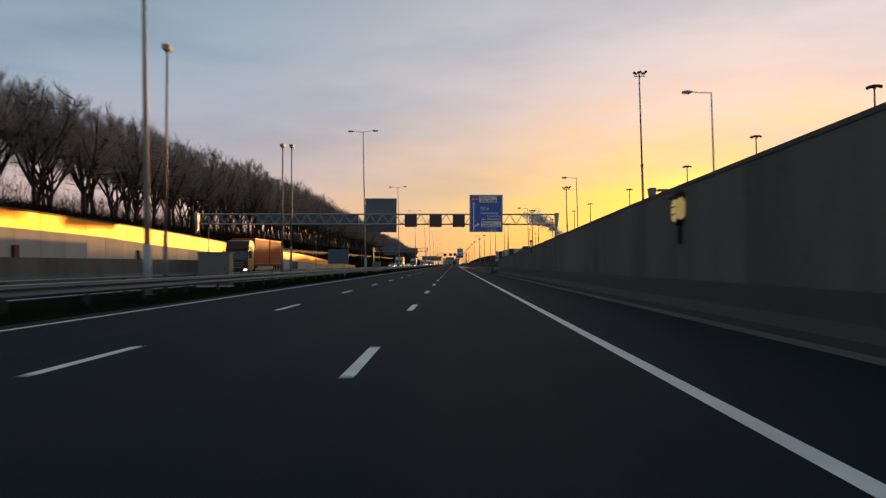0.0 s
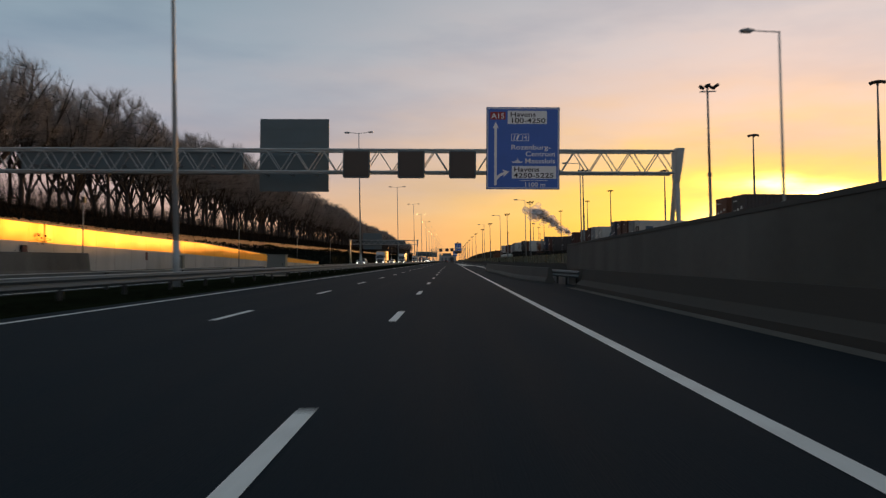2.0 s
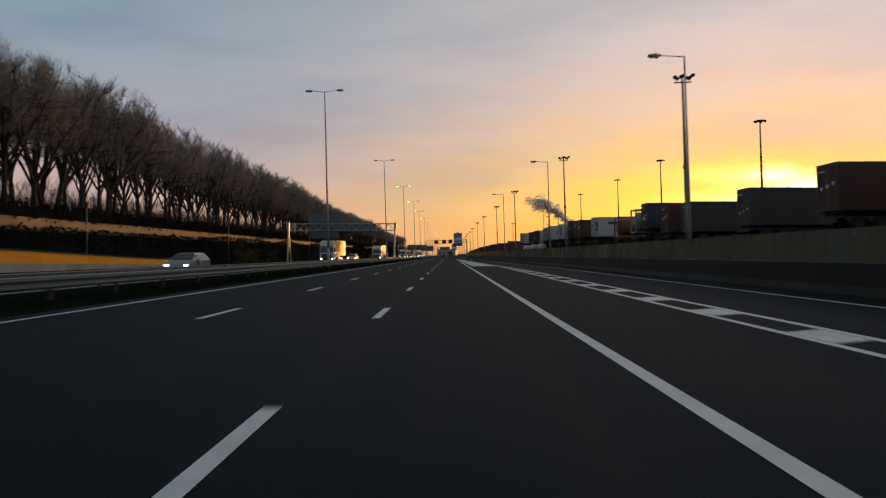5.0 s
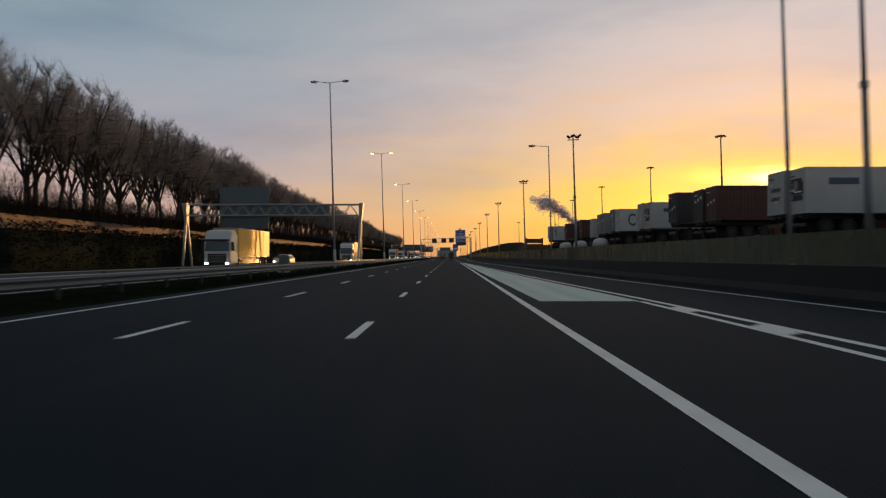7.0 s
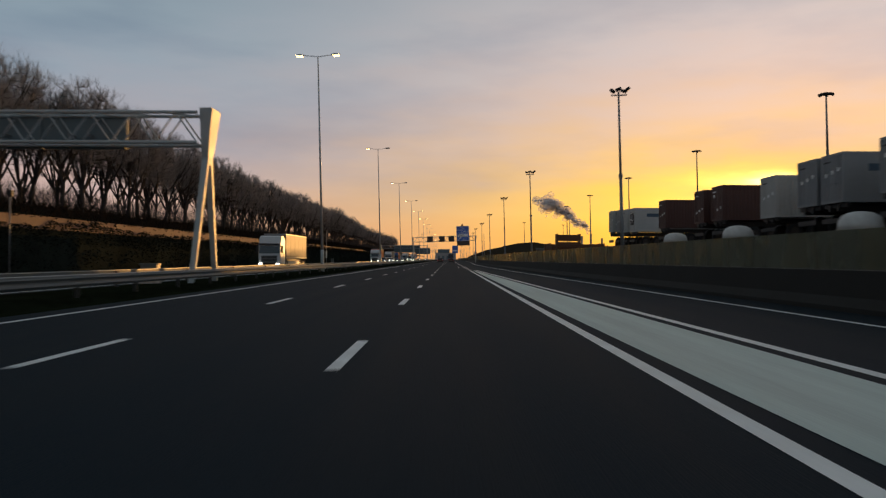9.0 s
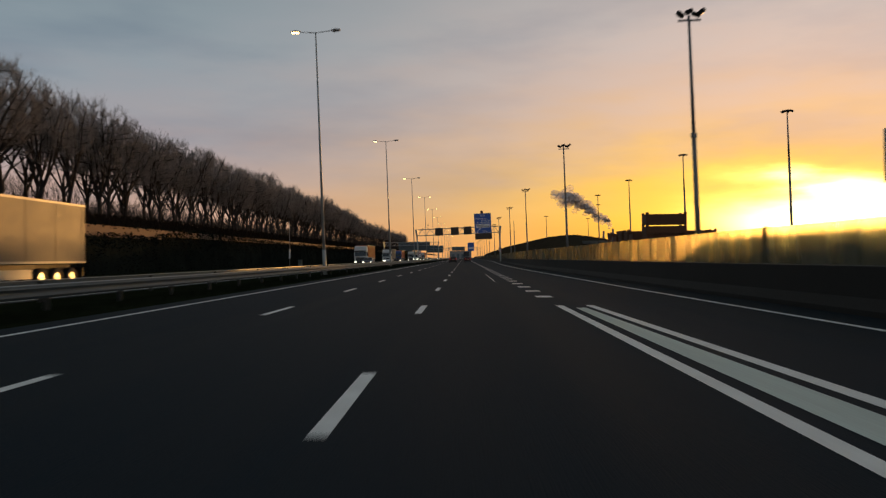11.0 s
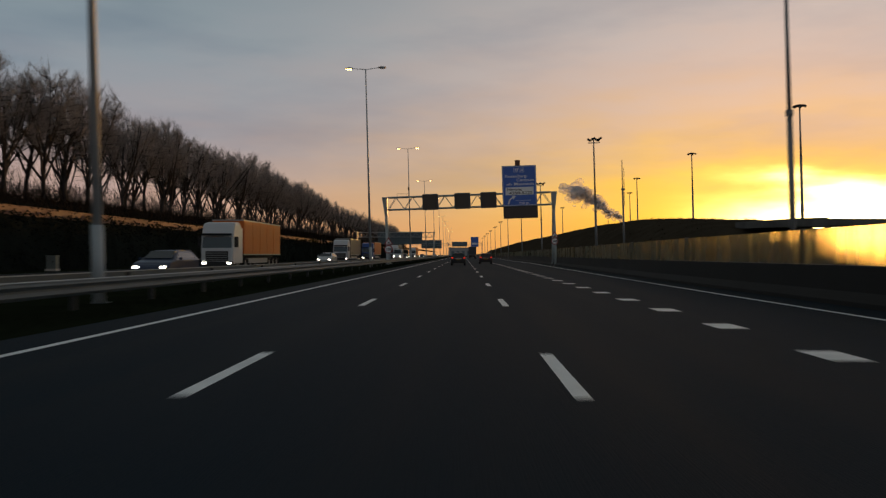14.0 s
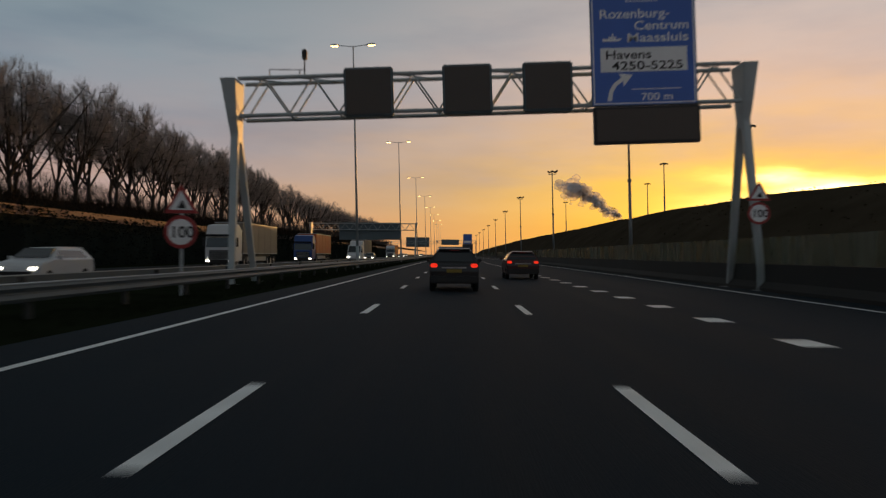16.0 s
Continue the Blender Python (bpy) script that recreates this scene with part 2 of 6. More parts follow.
def thin_steam(m):
    """Backlit droplets: most light comes through, some of it straight."""
    N, L = m.node_tree.nodes, m.node_tree.links
    tl, tp, m1, m2 = (N.new("ShaderNode" + k) for k in ("BsdfTranslucent", "BsdfTransparent", "MixShader", "MixShader"))
    tl.inputs["Color"].default_value = (0.98, 0.97, 0.98, 1)
    m1.inputs[0].default_value, m2.inputs[0].default_value = 0.85, 0.70
    for a, b in ((N["Principled BSDF"].outputs[0], m1.inputs[1]), (tl.outputs[0], m1.inputs[2]), (m1.outputs[0], m2.inputs[1]), (tp.outputs[0], m2.inputs[2]), (m2.outputs[0], N["Material Output"].inputs["Surface"])):
        L.new(a, b)


thin_steam(STEAM)
FOOT_DK = mat("very_dark_concrete", (0.055, 0.052, 0.047), 0.9, 0, 0.3, 0.5, 16, 0.3)
# darkened rim copy: shade under the parked containers put into its colour
RIM_DK = mat("shaded_dark_rim", (0.05, 0.04, 0.035), 0.7, 0.1, 0.2, 3, 30, 0.1)
WALL_BRICK = mat("reddish_weathered_wall", (0.135, 0.092, 0.080), 0.85, 0, 0.3, 0.5, 16, 0.3, rnd=0.25, stretch=(1, 1, 0.35))
CANVAS_Y = mat("yellow_tarpaulin", (0.80, 0.44, 0.05), 0.55, 0, 0.14, 0.7, 6, 0.15)
CANVAS_O = mat("orange_tarpaulin", (0.62, 0.14, 0.012), 0.55, 0, 0.12, 0.7, 6, 0.15)
CONT_RED = mat("red_orange_container", (0.45, 0.09, 0.025), 0.55, 0.1, 0.14, 0.7, 8, 0.1, rnd=0.1)
LORRY_WHITE = mat("white_lorry_paint", (0.62, 0.63, 0.64), 0.35, 0, 0.06, 0.8, 8, 0.02)


def paint(name, col, rough=0.32):
    return mat(name, col, rough, 0.0, 0.06, 0.8, 12, 0.02)


# ---------------------------------------------------------------- mesh building
class Shape:
    """Collects corners and faces of one mesh."""

    def __init__(self):
        self.v, self.f = [], []

    def add(self, vs, fs):
        k = len(self.v)
        self.v += [tuple(p) for p in vs]
        self.f += [tuple(i + k for i in f) for f in fs]
        return self

    def box(self, x0, x1, y0, y1, z0, z1):
        vs = [(x, y, z) for z in (z0, z1) for y in (y0, y1) for x in (x0, x1)]
        return self.add(vs, [(0, 2, 3, 1), (4, 5, 7, 6), (0, 1, 5, 4), (2, 6, 7, 3), (0, 4, 6, 2), (1, 3, 7, 5)])

    def tube(self, a, b, r0, r1=None, n=8, cap=True):
        a, b = Vector(a), Vector(b)
        r1 = r0 if r1 is None else r1
        d = (b - a).normalized()
        u = d.cross((0, 0, 1) if abs(d.z) < 0.9 else (1, 0, 0)).normalized()
        w = d.cross(u)
        vs = []
        for p, r in ((a, r0), (b, r1)):
            vs += [p + (u * math.cos(2 * math.pi * k / n) + w * math.sin(2 * math.pi * k / n)) * r for k in range(n)]
        fs = [(k, (k + 1) % n, n + (k + 1) % n, n + k) for k in range(n)]
        if cap:
            fs += [tuple(reversed(range(n))), tuple(range(n, 2 * n))]
        return self.add(vs, fs)

    def rings(self, loops, cap=True):
        """Joins loops of equal length into a skin."""
        n = len(loops[0])
        vs = [p for lp in loops for p in lp]
        fs = [(j * n + k, j * n + (k + 1) % n, (j + 1) * n + (k + 1) % n, (j + 1) * n + k) for j in range(len(loops) - 1) for k in range(n)]
        if cap:
            fs += [tuple(reversed(range(n))), tuple(range((len(loops) - 1) * n, len(loops) * n))]
        return self.add(vs, fs)

    def prism(self, outline, axis, lo, hi):
        """An outline of two coordinates drawn out along x, y or z."""
        put = {"x": lambda p, h: (h, *p), "y": lambda p, h: (p[0], h, p[1]), "z": lambda p, h: (*p, h)}[axis]
        return self.rings([[put(p, h) for p in outline] for h in (lo, hi)])

    def mesh(self, name, bev=0.0, smooth=False):
        me = bpy.data.meshes.new(name)
        me.from_pydata(self.v, [], self.f)
        bm = bmesh.new()
        bm.from_mesh(me)
        bmesh.ops.recalc_face_normals(bm, faces=bm.faces)
        if bev:
            bmesh.ops.bevel(bm, geom=[e for e in bm.edges if len(e.link_faces) == 2 and e.calc_face_angle() > 0.5], offset=bev, segments=2, affect="EDGES", clamp_overlap=True)
        if smooth:
            for f in bm.faces:
                f.smooth = True
        bm.to_mesh(me)
        bm.free()
        return me


def part(name, shape, material, parent=None, label="", bev=0.0, smooth=False, at=None):
    me = shape if isinstance(shape, bpy.types.Mesh) else shape.mesh(name, bev, smooth)
    if not me.materials:
        me.materials.append(material)
    ob = new(name, me)
    if parent:
        ob.parent = parent
    if at is not None:
        ob.matrix_basis = at
    if label:
        tagged(ob, label)
    return ob


def thing(name, label, category, at=None, group="", kind=""):
    ob = new(name)
    ob.empty_display_size = 0.2
    if at is not None:
        ob.matrix_basis = at
    return tagged(ob, label, category, group, kind)


def structure(name, shape, material, label, category, bev=0.0, smooth=False):
    return tagged(part(name, shape, material, bev=bev, smooth=smooth), label, category, kind="structure")


def sweep(path, profile):
    """A cross-section (across, up) carried along a path of (x, y, z) that runs ahead."""
    s = Shape()
    s.rings([[(x + u, y, z + w) for u, w in profile] for x, y, z in path])
    return s


def along(table, y):
    """Linear reading of a table of (y, value)."""
    return float(np.interp(y, [a for a, _ in table], [b for _, b in table]))


def lettering(text, size, x, y, z, material, parent, bold=0.0, width=None, name="lettering"):
    """Raised writing that faces the traffic; x, z is its lower left corner."""
    cu = bpy.data.curves.new("text", "FONT")
    cu.body, cu.size, cu.extrude, cu.offset = text, size, 0.004, bold
    tmp = bpy.data.objects.new("text", cu)
    scene.collection.objects.link(tmp)
    bpy.context.view_layer.update()
    me = bpy.data.meshes.new_from_object(tmp)
    if width:
        xs = [v.co.x for v in me.vertices]
        k = width / max(max(xs) - min(xs), 1e-3)
        for v in me.vertices:
            v.co.x *= k
    bpy.data.objects.remove(tmp)
    me.materials.clear()
    return part(name, me, material, parent, at=pose(x, y, z, 90, 0, 0))

# ---------------------------------------------------------------- ground and roads
Y0, Y1 = -80.0, 1500.0
SLIP_EDGE = [(100, 10.4), (240, 10.3), (275, 8.9), (306, 8.1), (345, 7.1), (385, 6.3), (432, 5.8), (470, 5.9), (500, 6.4), (530, 7.1), (560, 7.8), (700, 9.0), (1500, 9.0)]
SCREEN_X = [(100, 11.7), (240, 11.7), (309, 9.9), (345, 8.7), (385, 7.9), (435, 7.3), (490, 7.7), (540, 8.9), (700, 10.6), (1500, 10.6)]
GORE_R = [(249.8, 5.62), (269, 5.05), (300, 4.3), (376, 2.75)]

g = Shape()
g.add([(-3000, -800, -0.06), (3000, -800, -0.06), (3000, 4800, -0.06), (-3000, 4800, -0.06)], [(0, 1, 2, 3)])
structure("ground", g, GROUND, "flat dark ground reaching to the horizon", "ground")


def strip(xl, xr, y0, y1, z, step=20.0):
    s = Shape()
    ys = np.linspace(y0, y1, max(2, int((y1 - y0) / step) + 1))
    f = lambda t, y: along(t, y) if isinstance(t, list) else t
    vs = [(f(t, y), y, z) for y in ys for t in (xl, xr)]
    s.add(vs, [(2 * k, 2 * k + 1, 2 * k + 3, 2 * k + 2) for k in range(len(ys) - 1)])
    return s


ROAD_R = [(-80, 6.0), (100, 6.0), (112, 6.0)] + [(113, 11.7)] + [(y, x) for y, x in SCREEN_X if y > 113]
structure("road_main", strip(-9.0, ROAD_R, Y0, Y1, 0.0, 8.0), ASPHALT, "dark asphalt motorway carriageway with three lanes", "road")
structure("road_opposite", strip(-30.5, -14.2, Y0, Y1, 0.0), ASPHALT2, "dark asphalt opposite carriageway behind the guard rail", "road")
med = Shape()
med.prism([(-14.2, 0.0), (-13.6, 0.06), (-11.5, 0.10), (-9.6, 0.08), (-9.0, 0.0), (-9.0, -0.05), (-14.2, -0.05)], "y", Y0, Y1)
structure("median_verge", med, GRASS, "dark grass verge between the two carriageways", "verge")

# painted lines
EDGE_L = [(-80, -8.36), (130, -8.36), (300, -8.2), (413, -8.08), (470, -7.92), (505, -7.78), (560, -7.7), (1500, -7.7)]
structure("edge_line_median", strip([(y, x - 0.075) for y, x in EDGE_L], [(y, x + 0.075) for y, x in EDGE_L], Y0, Y1, 0.006), PAINT, "white painted edge line beside the median", "road marking")
structure("edge_line_right", strip(2.17, 2.36, Y0, 374.5, 0.006), PAINT, "broad white painted edge line of the right lane", "road marking")


def dashes(name, x0, x1, first, length, period, y_end, label, z=0.006):
    s = Shape()
    y = first
    while y < y_end:
        s.add([(x0, y, z), (x1, y, z), (x1, y + length, z), (x0, y + length, z)], [(0, 1, 2, 3)])
        y += period
    structure(name, s, PAINT, label, "road marking")


dashes("lane_line_1", -1.33, -1.17, -72, 3.0, 12.0, 1400, "white dashed lane line on dark asphalt")
dashes("lane_line_2", -4.88, -4.72, -72, 3.0, 12.0, 1400, "white dashed lane line on dark asphalt")
dashes("block_line", 2.07, 2.58, 378.5, 0.95, 4.0, 900, "short broad white blocks beside the weaving lane")
dashes("lane_line_opposite_1", -18.6, -18.45, -72, 3.0, 12.0, 900, "white dashed line on the opposite carriageway")
dashes("lane_line_opposite_2", -22.2, -22.05, -72, 3.0, 12.0, 900, "white dashed line on the opposite carriageway")
structure("edge_line_opposite_1", strip(-14.9, -14.75, Y0, Y1, 0.006), PAINT, "white edge line of the opposite carriageway", "road marking")
structure("edge_line_slip", strip([(y, x - 0.08) for y, x in SLIP_EDGE], [(y, x + 0.08) for y, x in SLIP_EDGE], 113, Y1, 0.006, 8.0), PAINT, "white edge line of the merging lane", "road marking")
GL_A = [(165, 6.5), (224, 6.5), (250, 6.0), (269, 5.42), (300, 4.65), (376, 3.0)]
GL_B = [(165, 5.55), (250, 5.6)]
structure("gore_line_1", strip([(y, x - 0.1) for y, x in GL_A], [(y, x + 0.1) for y, x in GL_A], 165, 374.5, 0.006, 6.0), PAINT, "white line along the painted gore", "road marking")
structure("gore_line_2", strip([(y, x - 0.09) for y, x in GL_B], [(y, x + 0.09) for y, x in GL_B], 165, 249.7, 0.006, 6.0), PAINT, "second white line of the merging lane", "road marking")
s = Shape()
for k in range(17):
    y = 165.5 + 5.0 * k
    xr = along(GL_A, y)
    s.add([(5.66, y, 0.006), (xr - 0.12, y + 0.4, 0.006), (xr - 0.12, y + 2.0, 0.006), (5.66, y + 1.6, 0.006)], [(0, 1, 2, 3)])
structure("ladder_marking", s, PAINT, "white ladder blocks between two painted lines", "road marking")
structure("painted_gore", strip([(249.8, 2.80), (300, 2.62), (376, 2.55)], GORE_R, 249.8, 373.5, 0.007, 6.0), PAINT2, "pale coated gore area, streaked by tyres", "road marking")
structure("joint_seam", strip(1.375, 1.425, 394.8, 412.0, 0.005), PAINT, "thin pale sealed joint in the asphalt", "road marking")

# ---------------------------------------------------------------- tall ramp wall on the merging side
WALL_TOP = [(-80, 4.75), (15, 3.48), (30, 3.24), (48, 2.86), (65, 2.53), (82, 2.25), (96, 2.1), (110, 2.0)]
wr = thing("wall_ramp", "tall dark concrete ramp wall that steps down ahead", "wall", kind="structure")
PL = 5.0
y = -80.0
while y < 110:
    ye = min(y + PL, 110.0)
    s = Shape()
    a, b = along(WALL_TOP, y), along(WALL_TOP, ye)
    h = 0.008
    s.rings([[(6.12, y + h, 0.82), (6.45, y + h, 0.82), (6.45, y + h, a), (6.12, y + h, a)], [(6.12, ye - h, 0.82), (6.45, ye - h, 0.82), (6.45, ye - h, b), (6.12, ye - h, b)]])
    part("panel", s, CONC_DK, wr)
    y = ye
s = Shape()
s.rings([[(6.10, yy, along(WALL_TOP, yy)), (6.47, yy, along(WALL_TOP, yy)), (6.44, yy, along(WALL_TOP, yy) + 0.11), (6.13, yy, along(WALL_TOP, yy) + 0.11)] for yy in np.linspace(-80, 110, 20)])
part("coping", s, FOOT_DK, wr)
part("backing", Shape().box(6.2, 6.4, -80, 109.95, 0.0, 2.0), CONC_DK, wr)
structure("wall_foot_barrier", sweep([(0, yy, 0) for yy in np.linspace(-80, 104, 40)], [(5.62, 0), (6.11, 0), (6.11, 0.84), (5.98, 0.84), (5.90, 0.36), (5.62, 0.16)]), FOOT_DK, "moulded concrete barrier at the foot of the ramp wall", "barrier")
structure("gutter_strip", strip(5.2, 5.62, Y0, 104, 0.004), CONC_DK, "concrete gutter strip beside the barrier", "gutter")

# ---------------------------------------------------------------- concrete barrier between the carriageway and the slip road
BAR_X = [(111, 5.35), (118, 4.55), (124, 4.42), (163, 4.42)]
bar = thing("nose_barrier", "grey moulded concrete barrier dividing the slip road", "barrier", kind="structure")
y = 111.0
while y < 163:
    ye = min(y + 4.0, 163.0)
    prof = [(-0.27, 0), (0.27, 0), (0.28, 0.08), (0.25, 0.15), (0.15, 0.32), (0.09, 0.84), (0.07, 0.86), (-0.07, 0.86), (-0.09, 0.84), (-0.15, 0.32), (-0.25, 0.15), (-0.28, 0.08)]
    part("segment", sweep([(along(BAR_X, yy), yy, 0) for yy in (y + 0.012, ye - 0.012)], prof), CONC_BAR, bar)
    y = ye
part("end_cap", Shape().rings([[(4.42 + u, 163.0, w) for u, w in prof], [(4.42 + u * 0.8, 165.5, w * 0.2) for u, w in prof]]), CONC_BAR, bar)

# ---------------------------------------------------------------- noise screen beside the slip road
SCREEN = screen_mat()
scr = thing("noise_screen", "low dark barrier with dirty translucent screen panels on top", "noise screen", kind="structure")
ys = np.arange(100.0, 1200.0, 4.0)
post_me = Shape().box(-0.05, 0.05, -0.05, 0.05, 0.0, 2.04).mesh("post")
for y in ys:
    x0, x1 = along(SCREEN_X, y), along(SCREEN_X, y + 4)
    s = Shape().rings([[(x0 + u, y + 0.03, z) for u, z in ((-0.012, 1.02), (0.012, 1.02), (0.012, 2.0), (-0.012, 2.0))], [(x1 + u, y + 3.97, z) for u, z in ((-0.012, 1.02), (0.012, 1.02), (0.012, 2.0), (-0.012, 2.0))]])
    part("panel", s, SCREEN, scr)
    if int(y) % 12 == 4:
        part("post", post_me, GALV_DK, scr, at=pose(x0 + 0.09, y, 0))
structure("screen_foot_barrier", sweep([(along(SCREEN_X, y), y, 0) for y in np.arange(100, 1200, 8.0)], [(-0.35, 0), (0.2, 0), (0.2, 1.0), (-0.08, 1.0), (-0.14, 0.35), (-0.35, 0.12)]), mat("near_black_concrete", (0.020, 0.019, 0.017), 0.9, 0, 0.25, 0.5, 14, 0.3), "near-black concrete barrier under the noise screen", "barrier")

# ---------------------------------------------------------------- retaining wall and bank beyond the opposite carriageway
WL_TOP = [(-80, 6.0), (60, 5.65), (79, 5.45), (95, 5.2), (124, 4.6), (150, 4.4), (300, 4.7), (500, 4.85), (700, 4.6), (1500, 4.6)]
G_TOP = [(-80, 5.9), (60, 5.55), (79, 5.35), (95, 5.1), (124, 4.35), (160, 3.62), (177, 3.35), (205, 2.3), (249, 0.95), (260, 0.75)]
G_MID = [(-80, 4.4), (60, 4.1), (79, 3.9), (95, 3.35), (124, 2.75), (160, 2.1), (177, 1.7), (205, 1.0), (249, 0.35), (260, 0.3)]
G_X = [(-80, -35.0), (140, -35.0), (180, -34.4), (260, -33.0)]
wl = thing("wall_bank", "concrete ramp wall topped by golden sunlit panels", "wall", kind="structure")


def upright(x0, x1, y0, y1, low0, low1, top0, top1, th):
    """One wall panel with sloping lower and upper edges."""
    return Shape().rings([[(x0 - th, y0, low0), (x0, y0, low0), (x0, y0, top0), (x0 - th, y0, top0)], [(x1 - th, y1, low1), (x1, y1, low1), (x1, y1, top1), (x1 - th, y1, top1)]])


y = -80.0
while y < 260:
    ye = y + 4.0
    a, b, c, d = along(G_MID, y), along(G_MID, ye), along(G_TOP, y), along(G_TOP, ye)
    xa, xb = along(G_X, y), along(G_X, ye)
    part("concrete_panel", upright(xa, xb, y + 0.025, ye - 0.025, 0, 0, a, b, 0.3), CONC, wl)
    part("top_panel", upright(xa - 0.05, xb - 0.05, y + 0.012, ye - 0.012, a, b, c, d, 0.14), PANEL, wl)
    part("joint_strip", Shape().box(xa - 0.25, xa - 0.09, y - 0.024, y + 0.024, 0, c - 0.02), PLASTIC, wl)
    y = ye
s = Shape()
s.rings([[(along(G_X, yy) - 0.3, yy, along(G_TOP, yy)), (along(G_X, yy) + 0.1, yy, along(G_TOP, yy)), (along(G_X, yy) + 0.1, yy, along(G_TOP, yy) + 0.12), (along(G_X, yy) - 0.3, yy, along(G_TOP, yy) + 0.12)] for yy in np.linspace(-80, 260, 41)])
part("coping", s, PLASTIC, wl, "dark coping rail")
far_wall = thing("wall_bank_ivy", "weathered reddish retaining wall mostly hidden by ivy", "wall", kind="structure")
FW_X = [(100, -35.7), (170, -35.7), (200, -35.0), (1500, -35.0)]
y = 112.0
while y < 900:
    a, b = along(WL_TOP, y), along(WL_TOP, y + 6)
    part("panel", upright(along(FW_X, y), along(FW_X, y + 6), y + 0.02, y + 5.98, 0, 0, a, b, 0.3), WALL_BRICK, far_wall)
    y += 6.0
# bank above the wall
s = Shape()
rows = []
rng = random.Random(4)
for yy in np.arange(-80, 1501, 10.0):
    t = along(WL_TOP, yy)
    rows.append([(x, yy, z + 0.25 * noise.noise((x * 0.2, yy * 0.07, 1.0))) for x, z in ((-35.9, t - 0.3), (-38, t + 0.3), (-42, t + 1.2), (-47, 6.9), (-60, 7.6), (-90, 7.8), (-180, 7.0), (-300, 0.0))])
n = len(rows[0])
s.add([p for r in rows for p in r], [(j * n + k, j * n + k + 1, (j + 1) * n + k + 1, (j + 1) * n + k) for j in range(len(rows) - 1) for k in range(n - 1)])
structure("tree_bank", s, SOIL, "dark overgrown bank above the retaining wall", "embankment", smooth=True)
verge = strip(-35.0, -30.5, Y0, Y1, 0.01)
structure("far_verge", verge, GRASS, "dark verge at the foot of the retaining wall", "verge")
# inner parapet of the opposite carriageway
structure("parapet_opposite", sweep([(0, yy, 0) for yy in np.linspace(-80, 127, 20)], [(-28.3, 0), (-27.3, 0), (-27.5, 0.4), (-27.65, 1.62), (-27.95, 1.62), (-28.1, 0.4)]), CONC_DK, "dark concrete parapet along the opposite carriageway", "barrier")

# ---------------------------------------------------------------- leafy and twiggy masses


def leaf_cloud(n, place, size, rng):
    """Many small bent leaves, each two triangles."""
    vs, fs = [], []
    for k in range(n):
        c = Vector(place(rng))
        a = Vector((rng.gauss(0, 1), rng.gauss(0, 1), rng.gauss(0, 1))).normalized()
        b = a.cross((rng.gauss(0, 1), rng.gauss(0, 1), rng.gauss(0, 1))).normalized()
        r = size * rng.uniform(0.6, 1.5)
        i = len(vs)
        vs += [c - a * r, c + b * r * 0.6, c + a * r, c - b * r * 0.6]
        fs += [(i, i + 1, i + 2), (i, i + 2, i + 3)]
    s = Shape()
    s.v, s.f = [tuple(v) for v in vs], fs
    return s


def raw(name, s, material):
    me = bpy.data.meshes.new(name)
    me.from_pydata(s.v, [], s.f)
    me.materials.append(material)
    return me


rng = random.Random(11)


def ivy_place(r):
    y = 112 + (r.random() ** 1.25) * 720
    t = along(WL_TOP, y)
    hang = 0.85 if y < 440 else 0.45
    top = t - hang + 0.38 * noise.noise((y * 0.35, 3.1, 0.0)) + 0.35 * noise.noise((y * 1.3, 7.1, 0.0)) + 0.2 * noise.noise((y * 3.1, 1.1, 0.0)) + 0.9 * max(0.0, noise.noise((y * 0.055, 5.5, 0.0)))
    if r.random() < 0.05:
        # shoots that hang over the top edge
        z = t + 0.12 - 0.35 * r.random() ** 2 * (1 + noise.noise((y * 0.6, 9.0, 0.0)))
        return (along(FW_X, y) + 0.06 + 0.12 * r.random(), y, z)
    z = (1 - r.random() ** 1.4) * max(top, 1.0)
    return (along(FW_X, y) + 0.1 + 0.75 * abs(noise.noise((y * 0.25, z * 0.5, 2.0))) * r.random() + 0.35 * (1 - z / 5), y, z)


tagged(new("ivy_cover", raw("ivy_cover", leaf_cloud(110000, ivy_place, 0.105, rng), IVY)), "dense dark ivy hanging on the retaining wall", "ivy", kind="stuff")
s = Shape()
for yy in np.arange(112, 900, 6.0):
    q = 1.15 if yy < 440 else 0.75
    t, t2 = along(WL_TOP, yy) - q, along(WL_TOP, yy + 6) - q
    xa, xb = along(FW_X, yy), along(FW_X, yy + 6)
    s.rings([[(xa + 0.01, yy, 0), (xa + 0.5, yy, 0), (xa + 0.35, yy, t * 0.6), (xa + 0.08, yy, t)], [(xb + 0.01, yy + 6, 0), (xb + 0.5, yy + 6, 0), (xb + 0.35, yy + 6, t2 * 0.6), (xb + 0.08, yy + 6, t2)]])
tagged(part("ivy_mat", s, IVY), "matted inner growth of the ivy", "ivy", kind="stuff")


def stem_cloud(n, place, length, width, rng):
    """Many thin rising stems, one narrow triangle each."""
    vs, fs = [], []
    for k in range(n):
        c = Vector(place(rng))
        d = Vector((rng.gauss(0, 0.45), rng.gauss(0, 0.45), 1.0)) * length * rng.uniform(0.5, 1.4)
        u = Vector((rng.gauss(0, 1), rng.gauss(0, 1), 0)).normalized() * width
        i = len(vs)
        vs += [c - u, c + u, c + d]
        fs.append((i, i + 1, i + 2))
    s = Shape()
    s.v, s.f = [tuple(v) for v in vs], fs
    return s


